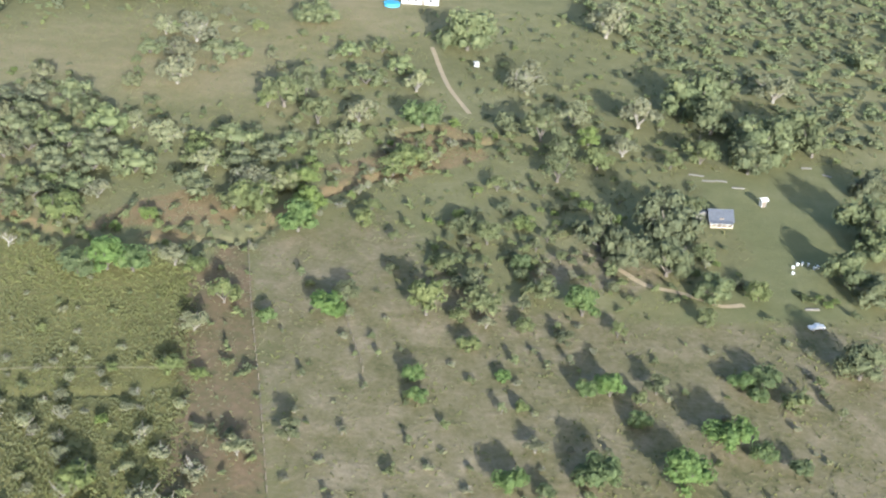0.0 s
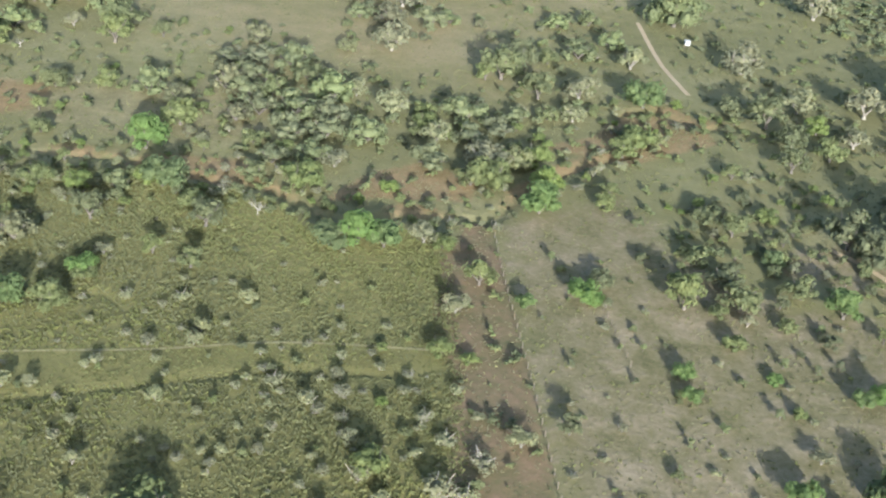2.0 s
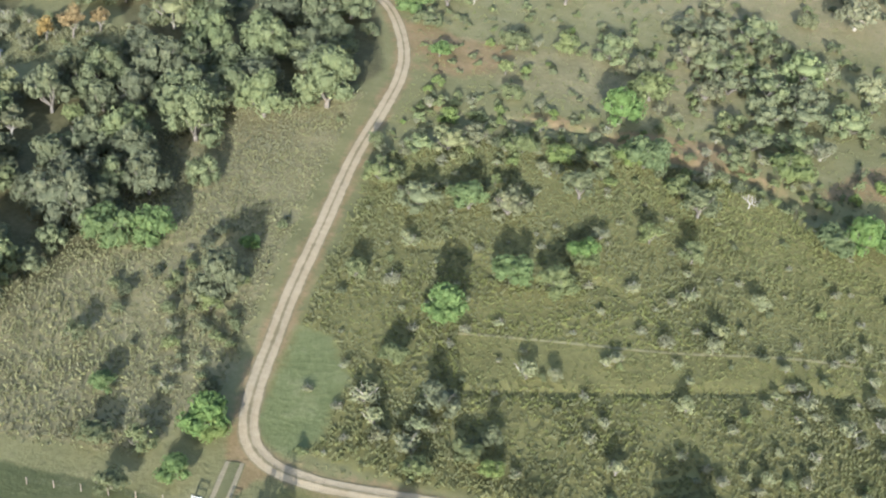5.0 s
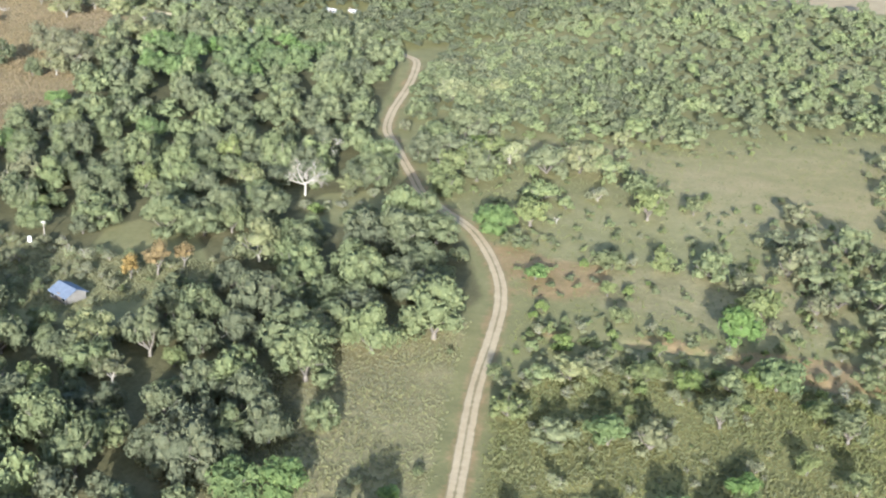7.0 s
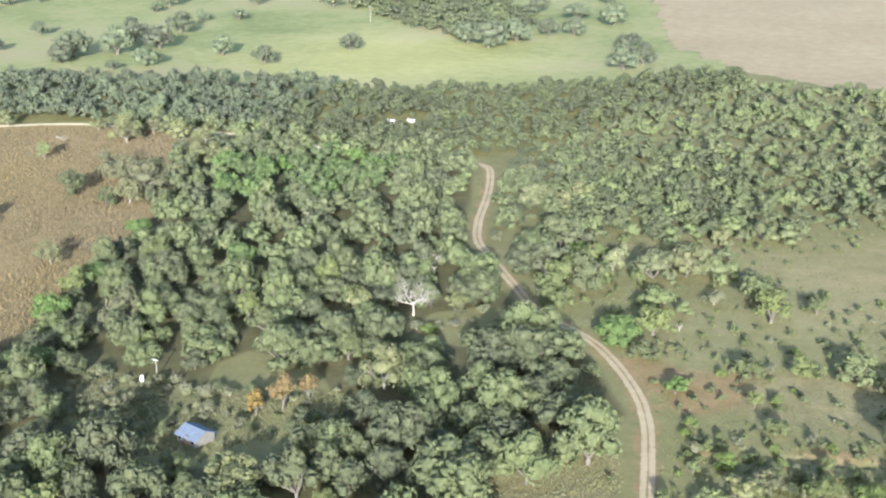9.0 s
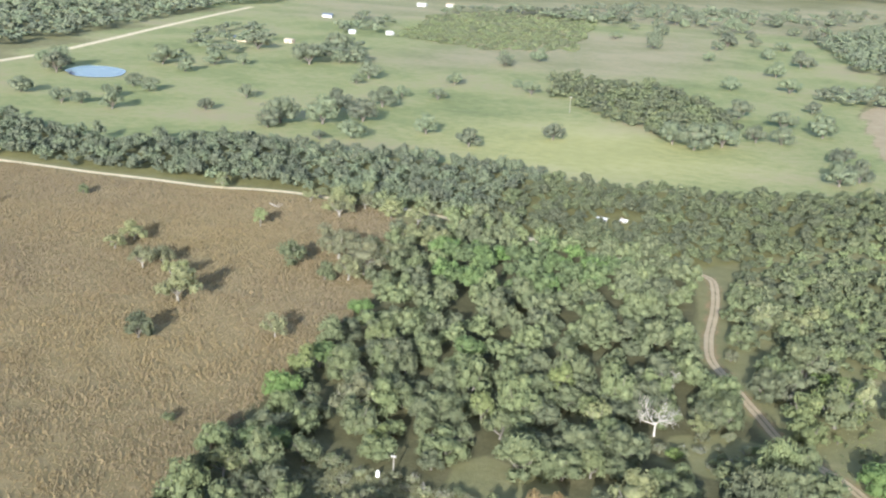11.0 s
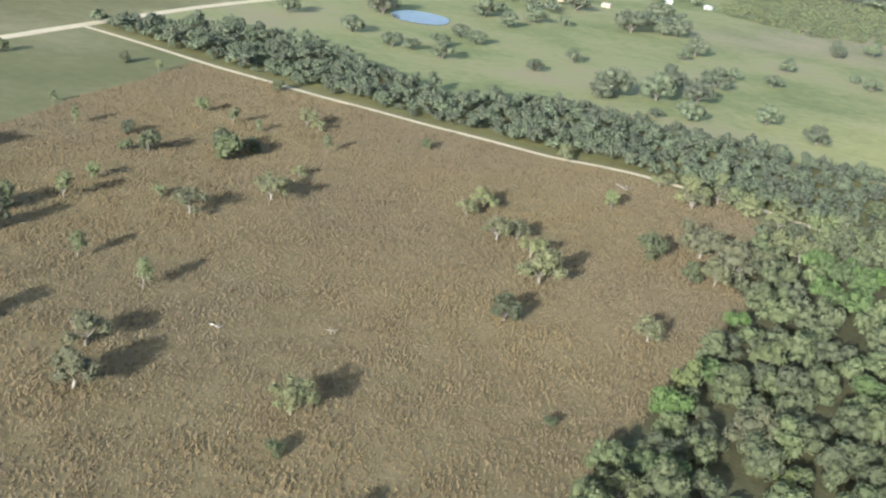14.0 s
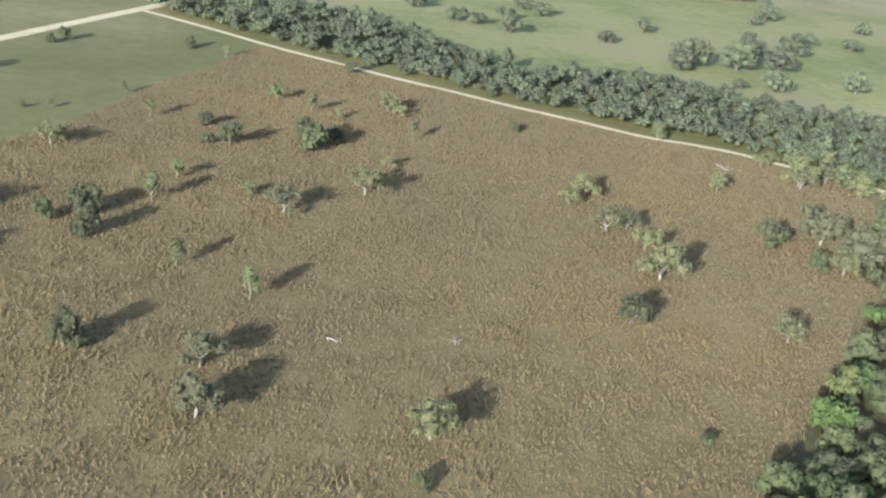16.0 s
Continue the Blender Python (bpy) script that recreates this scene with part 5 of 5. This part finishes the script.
def bare_limbs(rng, v, f, start, way, length, radius, depth, droop=0.0):
    """Forking bare branches."""
    way = way / np.linalg.norm(way)
    bend = rng.normal(size=3) * 0.16
    mid = start + way * length * 0.5 + bend * length * 0.3
    end = start + way * length + bend * length * 0.4 - np.array([0, 0, droop * length])
    tube(v, f, [start, mid, end], [radius, radius * 0.8, radius * 0.55], 6 if depth > 2 else 4)
    if depth == 0:
        return
    for k in range(3 if depth > 2 else rng.randint(2, 4)):
        side = rng.normal(size=3)
        side -= way * side.dot(way)
        side /= np.linalg.norm(side)
        bare_limbs(rng, v, f, end if k < 2 else mid, way * rng.uniform(0.55, 0.9) + side * rng.uniform(0.5, 0.9) + np.array([0, 0, 0.18]), length * rng.uniform(0.62, 0.82), radius * 0.58, depth - 1, droop)


def bare_tree(name, x, y, height, spread, seed, mat, label, depth=4, leaf=None, thick=1.0):
    rng = np.random.RandomState(seed)
    root = tagged(new(name), label, "tree")
    root.location = (x, y, height_at(x, y))
    v, f = [], []
    base = np.array([0, 0, -0.2])
    top = np.array([0.1, 0.0, height * 0.33])
    tube(v, f, [base, base * 0.5 + top * 0.5, top], [height * 0.036 * thick, height * 0.028 * thick, height * 0.024 * thick], 8)
    part("trunk", v, f, mat, root, smooth=True)
    for k in range(5):
        v, f = [], []
        t = 6.28 * k / 5 + rng.uniform(-0.3, 0.3)
        bare_limbs(rng, v, f, top * rng.uniform(0.75, 1.0), np.array([math.cos(t) * spread, math.sin(t) * spread, rng.uniform(0.6, 1.3)]), height * 0.27, height * 0.02 * thick, depth)
        part("branch", v, f, mat, root, smooth=True)
    if leaf:
        v, f, _ = clump_cloud(rng, *dome_lobes(rng, 12, height * 0.32, height * 0.22, height * 0.15, height * 0.66), 170, height * 0.022, core=0)
        part("crown", v, f, leaf, root)
    return root


bare_tree("dead_tree", -225.5, 277.5, 10.5, 1.7, 5, DEADWOOD, "bleached white dead tree with bare forked branches", 4, thick=0.75)
bare_tree("dead_tree", -86, 216.5, 3.4, 1.3, 6, DEADWOOD, "small bleached dead tree beside the creek", 3)
bare_tree("leaning_bare_tree", -96.5, 115.4, 6.2, 1.0, 7, BARK_PALE, "pale almost leafless tree beside the track", 4, leaf=LEAF_PALE)
bare_tree("dead_tree", -230.5, 304, 8.0, 0.6, 8, DEADWOOD, "pale half-dead tree in the wood", 3, leaf=LEAF_MOSSY)
bare_tree("dead_tree", -190, 202, 9.5, 1.0, 9, BARK_PALE, "grey dead limbs above an oak crown", 3, leaf=LEAF_MOSSY)
bare_tree("bare_snag", -163.7, 285, 3.0, 0.9, 11, DEADWOOD, "white broken snag standing in the scrub", 1)


def log(x, y, length, radius, turn, label, stubs=3):
    """A fallen trunk with stubs of branches."""
    root = tagged(new("fallen_log"), label, "log")
    root.matrix_world = pose(x, y, height_at(x, y) + radius * 0.7 + 0.25, 0, 0, turn)
    rng = np.random.RandomState(int(abs(x)))
    v, f = [], []
    tube(v, f, [(-length / 2, 0, 0), (-length / 6, 0.2, 0.1), (length / 4, -0.1, 0.0), (length / 2, 0.2, 0.15)], [radius, radius * 0.9, radius * 0.7, radius * 0.4], 8)
    part("stem", v, f, DEADWOOD, root, smooth=True)
    for k in range(stubs):
        v, f = [], []
        s = np.array([length * (0.45 * (k + 1) / stubs - 0.05), 0, 0.05])
        bare_limbs(rng, v, f, s, np.array([0.6, (-1) ** k, 0.4]), length * 0.22, radius * 0.4, 1)
        part("branch", v, f, DEADWOOD, root, smooth=True)


bare_tree("fallen_dead_tree", -378.9, 222.9, 3.0, 2.6, 12, DEADWOOD, "bleached bare fallen tree lying in the dry grass", 2)
log(-395.8, 203.2, 3.0, 0.16, 10, "thin pale fallen branch in the brown field")
log(-412.3, 409.9, 7.0, 0.26, -30, "pale fallen trunk at the field's far side")


# ---- buildings ----
def box(cx, cy, cz, sx, sy, sz):
    v = [(cx + i * sx / 2, cy + j * sy / 2, cz + k * sz / 2) for k in (-1, 1) for j in (-1, 1) for i in (-1, 1)]
    return v, [(0, 2, 3, 1), (4, 5, 7, 6), (0, 1, 5, 4), (2, 6, 7, 3), (0, 4, 6, 2), (1, 3, 7, 5)]


def gable_roof(w, d, z, rise, over=0.4, thick=0.14):
    """Two sloping sheets along x with thickness and eaves."""
    a, b = w / 2 + over, d / 2 + over
    drop = rise * over / (d / 2)
    sec = [(-b, z - drop), (0, z + rise), (b, z - drop), (b, z - drop - thick), (0, z + rise - thick), (-b, z - drop - thick)]
    v = [(s * a, y, h) for s in (-1, 1) for y, h in sec]
    f = [(k, (k + 1) % 6, (k + 1) % 6 + 6, k + 6) for k in range(6)]
    return v, [q[::-1] for q in f] + [(0, 1, 4, 5), (1, 2, 3, 4), (11, 10, 7, 6), (10, 9, 8, 7)]


def gable_walls(w, d, h, rise):
    v = [(-w / 2, -d / 2, 0), (w / 2, -d / 2, 0), (w / 2, d / 2, 0), (-w / 2, d / 2, 0), (-w / 2, -d / 2, h), (w / 2, -d / 2, h), (w / 2, d / 2, h), (-w / 2, d / 2, h),
         (-w / 2, 0, h + rise - 0.1), (w / 2, 0, h + rise - 0.1)]
    return v, [(0, 1, 5, 4), (2, 3, 7, 6), (1, 2, 6, 9, 5), (3, 0, 4, 8, 7)]


def house(name, x, y, turn, w, d, h, rise, wall, roof, label, category, windows=(), door=None, porch=0.0):
    root = tagged(new(name), label, category)
    root.matrix_world = pose(x, y, height_at(x, y) - 0.1, 0, 0, turn)
    part("wall", *gable_walls(w, d, h, rise), wall, root)
    part("roof", *gable_roof(w, d, h, rise), roof, root)
    for u in windows:
        win = part("window", *box(u, -d / 2 - 0.03, h * 0.58, 1.1, 0.08, 1.0), WALL_WHITE, root, "white window frame")
        part("pane", *box(u, -d / 2 - 0.075, h * 0.58, 0.9, 0.03, 0.8), DARK_GLASS, win, "dark glass")
    if door is not None:
        part("door", *box(door, -d / 2 - 0.04, 1.05, 0.95, 0.08, 2.1), WOOD_POST, root, "dark wooden door")
    if porch:
        v = [(-w / 2, -d / 2 - porch, h - 0.55), (w / 2, -d / 2 - porch, h - 0.55), (w / 2, -d / 2, h - 0.1), (-w / 2, -d / 2, h - 0.1)]
        part("porch_roof", v + [(p[0], p[1], p[2] - 0.1) for p in v], [(0, 1, 2, 3), (7, 6, 5, 4), (0, 4, 5, 1), (1, 5, 6, 2), (3, 7, 4, 0)], roof, root)
        part("porch_floor", *box(0, -d / 2 - porch / 2, 0.2, w, porch, 0.4), WALL_TAN, root, "tan porch deck")
        for k in range(5):
            part("post", *box(-w / 2 + 0.1 + k * (w - 0.2) / 4, -d / 2 - porch + 0.1, (h - 0.6) / 2, 0.14, 0.14, h - 0.6), WALL_WHITE, root, "white porch post")
    return root


house("farmhouse", 58.2, 255, 6, 5.0, 3.6, 1.8, 1.7, WALL_GREY, ROOF_DARK, "small weathered grey house with a dark roof and white porch posts", "house", (-1.6, 1.6), 0.0, 1.0)
house("house_wing", 54.4, 256.6, 96, 3.2, 2.6, 2.1, 0.7, WALL_GREY, ROOF_DARK, "low grey side wing of the small house", "house", (0.0,))
house("hut", -244.5, 205.5, -22, 5.4, 4.6, 1.9, 1.1, WALL_GREY, ROOF_METAL, "hut with a pale blue sheet-metal roof among trees", "hut", (-1.9, 1.9), 0.2)
house("mobile_home", -17, 416, 4, 12.5, 5.0, 2.8, 0.9, WALL_WHITE, WALL_WHITE, "long white mobile home beyond the scrub", "house", (-4, -1.5, 3.5), 1.0)
house("garden_shed", -44, 389, 10, 3.6, 2.6, 2.1, 0.7, WALL_WHITE, WALL_WHITE, "cream garden shed in the open pasture", "shed", (), 0.5)
house("privy", 70, 266, 20, 1.2, 1.2, 2.0, 0.3, WALL_WHITE, WALL_WHITE, "narrow white outhouse on the lawn", "shed", (), 0.0)
house("barn", -814, 1130, 15, 10, 6, 2.8, 1.4, WALL_WHITE, ROOF_METAL, "white barn far beyond the pasture", "barn", (-5, 5), 0.0)
house("far_farmhouse", -824, 1365, 5, 11, 6, 2.8, 1.3, WALL_WHITE, WALL_WHITE, "white farm building near the far woods", "barn", (-5, 5), 0.0)
house("far_farmhouse", -801, 1395, 20, 9, 6, 2.8, 1.4, WALL_WHITE, WALL_TAN, "white house with a tan roof by far trees", "house", (-5, 5), 0.0)
house("far_cottage", -718, 1010, 30, 6, 5, 2.4, 1.3, WALL_WHITE, WALL_WHITE, "small white house under far trees", "house", (-2, 2), 0.0)
house("far_cottage", -690, 1030, -10, 6, 5, 2.4, 1.3, WALL_WHITE, WALL_WHITE, "small white house among far oaks", "house", (-2, 2), 0.0)
house("pole_barn", -743, 873, 12, 11, 7, 3, 1.4, WALL_TAN, ROOF_METAL, "open barn with a pale sheet roof by oaks", "barn", (), 0.0)
house("field_shed", -712, 896, 5, 7, 5, 2.6, 1.2, WALL_TAN, WALL_TAN, "tan field shed in the far pasture", "shed", (), 0.0)
house("camper", -302, 470, -8, 3.4, 1.8, 1.4, 0.2, WALL_WHITE, WHITE_PAINT, "white camper trailer in a woodland glade", "trailer", (-1.7, 1.7), 0.4)
house("small_trailer", -294, 473, -8, 2.2, 1.5, 1.2, 0.2, WALL_WHITE, WHITE_PAINT, "small white trailer beside the camper", "trailer", (0.8,), -0.8)

pool = tagged(new("round_pool"), "round blue above-ground pool beside the mobile home", "pool")
pool.location = (-26, 410, 0)
_v, _f = [], []
tube(_v, _f, [(0, 0, 0), (0, 0, 0.9), (0, 0, 1.15)], [2.6, 2.6, 2.5], 24)
part("basin", _v, _f, BLUE_PAINT, pool)
_v, _f = [], []
tube(_v, _f, [(0, 0, 1.1), (0, 0, 1.2)], [2.75, 2.75], 24)
part("cover", _v, _f, BLUE_PAINT, pool, "pale blue cover")


def stand_box(x, y, turn):
    """A box blind on four legs."""
    root = tagged(new("box_blind"), "cream box blind on four wooden legs", "blind")
    root.matrix_world = pose(x, y, height_at(x, y), 0, 0, turn) @ Matrix.Scale(0.75, 4)
    part("cabin", *box(0, 0, 2.2, 1.8, 1.8, 1.6), WALL_WHITE, root)
    part("roof", *box(0, 0, 3.08, 2.1, 2.1, 0.12), WALL_WHITE, root)
    part("window", *box(0, -0.92, 2.4, 1.2, 0.06, 0.4), DARK_GLASS, root, "dark slit window")
    for i in (-1, 1):
        for j in (-1, 1):
            part("leg", *box(i * 0.8, j * 0.8, 0.7, 0.12, 0.12, 1.42), WOOD_POST, root)


stand_box(3, 350, 15)


def car(x, y, turn, label, paint):
    root = tagged(new("utility_cart"), label, "vehicle")
    root.matrix_world = pose(x, y, height_at(x, y), 0, 0, turn) @ Matrix.Scale(0.62, 4)
    sec = [(-2.6, 0.55), (2.6, 0.55), (2.65, 1.0), (1.5, 1.12), (0.9, 1.72), (-0.6, 1.75), (-0.85, 1.1), (-2.6, 1.1)]
    v = [(px, s * (0.95 if pz < 1.3 else 0.78), pz) for s in (-1, 1) for px, pz in sec]
    n = len(sec)
    part("body", v, [tuple(range(n)), tuple(range(2 * n - 1, n - 1, -1))] + [((k + 1) % n, k, k + n, (k + 1) % n + n) for k in range(n)], paint, root)
    part("windscreen", [(1.46, -0.8, 1.2), (1.46, 0.8, 1.2), (1.0, 0.7, 1.68), (1.0, -0.7, 1.68)], [(0, 1, 2, 3)], DARK_GLASS, root, "dark glass")
    for s in (-1, 1):
        part("side_window", [(-0.6, s * 0.9, 1.2), (1.1, s * 0.9, 1.2), (0.75, s * 0.815, 1.62), (-0.5, s * 0.815, 1.62)], [(0, 1, 2, 3)], DARK_GLASS, root, "dark glass")
        for px in (-1.7, 1.7):
            vv, ff = [], []
            tube(vv, ff, [(px, s * 0.78, 0.38), (px, s * 1.0, 0.38)], [0.38, 0.38], 14)
            wheel = part("wheel", vv, ff, RUBBER, root, "black tyre")
            vv, ff = [], []
            tube(vv, ff, [(px, s * 0.98, 0.38), (px, s * 1.015, 0.38)], [0.22, 0.2], 10)
            part("rim", vv, ff, INSULATOR, wheel, "pale rim")


car(69.5, 209.5, 20, "small white utility cart parked under a tree", WHITE_PAINT)
car(87, 229, 70, "small silver-blue utility cart in tree shade", ROOF_METAL)


def hive(x, y, turn, tall):
    root = tagged(new("white_crate"), "white wooden crate on the mown lawn", "crate", "white crates on the lawn")
    root.matrix_world = pose(x, y, height_at(x, y), 0, 0, turn) @ Matrix.Scale(0.75, 4)
    part("crate_body", *box(0, 0, tall / 2, 0.7, 0.5, tall), WALL_WHITE, root)
    part("crate_lid", *box(0, 0, tall + 0.05, 0.78, 0.58, 0.1), WHITE_PAINT, root)


for k, (hx, hy) in enumerate(((70.6, 235.2), (71.8, 236.6), (72.9, 237.0), (74.1, 236.9), (75.0, 235.4), (75.8, 235.9), (70.0, 232.4))):
    hive(hx, hy, 25 * k, 0.6 + 0.12 * (k % 3))


def board(x, y, turn, length):
    root = tagged(new("timber_board"), "pale weathered boards lying on the grass", "board", "boards on the lawn")
    root.matrix_world = pose(x, y, height_at(x, y) + 0.12, 0, 0, turn)
    for k in range(3):
        part("plank", *box(0.1 * k, k * 0.32, 0.06 * (k % 2), length, 0.28, 0.08), BARK_PALE, root)


for bx, by, bt, bl in ((57, 281, -8, 3.6), (59.5, 278, 4, 3.2), (62.5, 278.5, -6, 2.8), (66, 275, 0, 3.0), (86, 292, 4, 2.6), (90, 288, -30, 2.4), (70.5, 217, 10, 3.0), (51, 219.5, -10, 2.6)):
    board(bx, by, bt, bl)


# ---- fences, gate, poles ----
def fence(name, pts, label, spacing=4.0, height=1.25):
    """Posts with three wires."""
    root = tagged(new(name), label, "fence")
    line = smooth_line(pts, 1.0)
    s = np.concatenate([[0], np.cumsum(np.hypot(*np.diff(line, axis=0).T))])
    marks = [(float(np.interp(q, s, line[:, 0])), float(np.interp(q, s, line[:, 1]))) for q in np.arange(0, s[-1], spacing)]
    vv, ff = [], []
    tube(vv, ff, [(0, 0, -0.3), (0, 0, height)], [0.075, 0.065], 6)
    me = mesh_from("post", vv, ff, WOOD_POST)
    for x, y in marks:
        ob = new("post", me)
        ob.parent, ob.location = root, (x, y, height_at(x, y))
    for h in (0.45, 0.8, 1.15):
        vv, ff = [], []
        tube(vv, ff, [(x, y + 0.07, height_at(x, y) + h) for x, y in marks], [0.006] * len(marks), 3)
        part("wire", vv, ff, WIRE, root)
    return root


fence("field_fence", [(-41, 226), (-36, 201), (-29.5, 172), (-24, 146), (-21, 132)], "post and wire fence between meadow and dry grass", 3.0)
fence("field_fence", [(-19, 200.5), (-16, 190), (-13, 179)], "short post and wire fence on dry grass", 2.5)
fence("paddock_fence", [(-133, 109.5), (-127, 110.5), (-107, 114.5), (-87, 118), (-60, 122.5), (-30, 129)], "post and wire fence along the paddock", 3.5)
fence("paddock_fence", [(-138.5, 108.5), (-146, 106.5), (-160, 103)], "post and wire fence of the side paddock", 3.5)
fence("garden_fence", [(82, 205), (86, 214), (90, 226)], "wire fence beside the lawn", 3.0)


def gate_wing(x, y, turn, paint, label):
    root = tagged(new("gate_wing"), label, "gate", "gate wings")
    root.matrix_world = pose(x, y, height_at(x, y), 0, 0, turn)
    for k in range(3):
        part("rail", *box(0, 0, 0.35 + 0.4 * k, 1.1, 0.06, 0.12), paint, root)
    for s in (-1, 1):
        part("post", *box(s * 0.6, 0, 0.65, 0.14, 0.14, 1.35), paint, root)


gate_wing(-137.9, 109, 8, WALL_WHITE, "white painted board gate wing beside the side track")
gate_wing(-133.6, 109.6, -5, BARK_PALE, "weathered grey board gate wing beside the side track")


def power_pole(x, y, turn, height, label, arm=2.4):
    root = tagged(new("power_pole"), label, "pole")
    root.matrix_world = pose(x, y, height_at(x, y), 0, 0, turn)
    vv, ff = [], []
    tube(vv, ff, [(0, 0, -0.5), (0, 0, height * 0.5), (0, 0, height)], [0.17, 0.15, 0.11], 10)
    part("mast", vv, ff, BARK_PALE, root)
    cross = part("crossarm", *box(0, -0.14, height - 0.4, arm, 0.12, 0.16), DEADWOOD, root, "pale crossarm")
    for u in (-1, -0.35, 0.35, 1):
        vv, ff = [], []
        tube(vv, ff, [(u * arm * 0.46, -0.14, height - 0.32), (u * arm * 0.46, -0.14, height - 0.1)], [0.07, 0.05], 8)
        part("insulator", vv, ff, INSULATOR, cross, "white insulator")


power_pole(-84.2, 110, 5, 9.0, "wooden power pole with a pale crossarm")
power_pole(-405, 718, 20, 9.5, "pale wooden power pole in the far pasture")
power_pole(-266.5, 229, 0, 4.6, "pale wooden pole in the glade by the hut", 1.2)

tank = tagged(new("white_tank"), "small white tank in the glade by the hut", "tank")
tank.location = (-269, 227, height_at(-269, 227))
_v, _f = [], []
tube(_v, _f, [(0, 0, 0), (0, 0, 1.1), (0, 0, 1.3)], [0.4, 0.4, 0.2], 14)
part("shell", _v, _f, WHITE_PAINT, tank)
_v, _f = [], []
tube(_v, _f, [(0, 0, 1.28), (0, 0, 1.42)], [0.15, 0.15], 10)
part("lid", _v, _f, INSULATOR, tank)

for ob in patterns:
    put_away(ob)
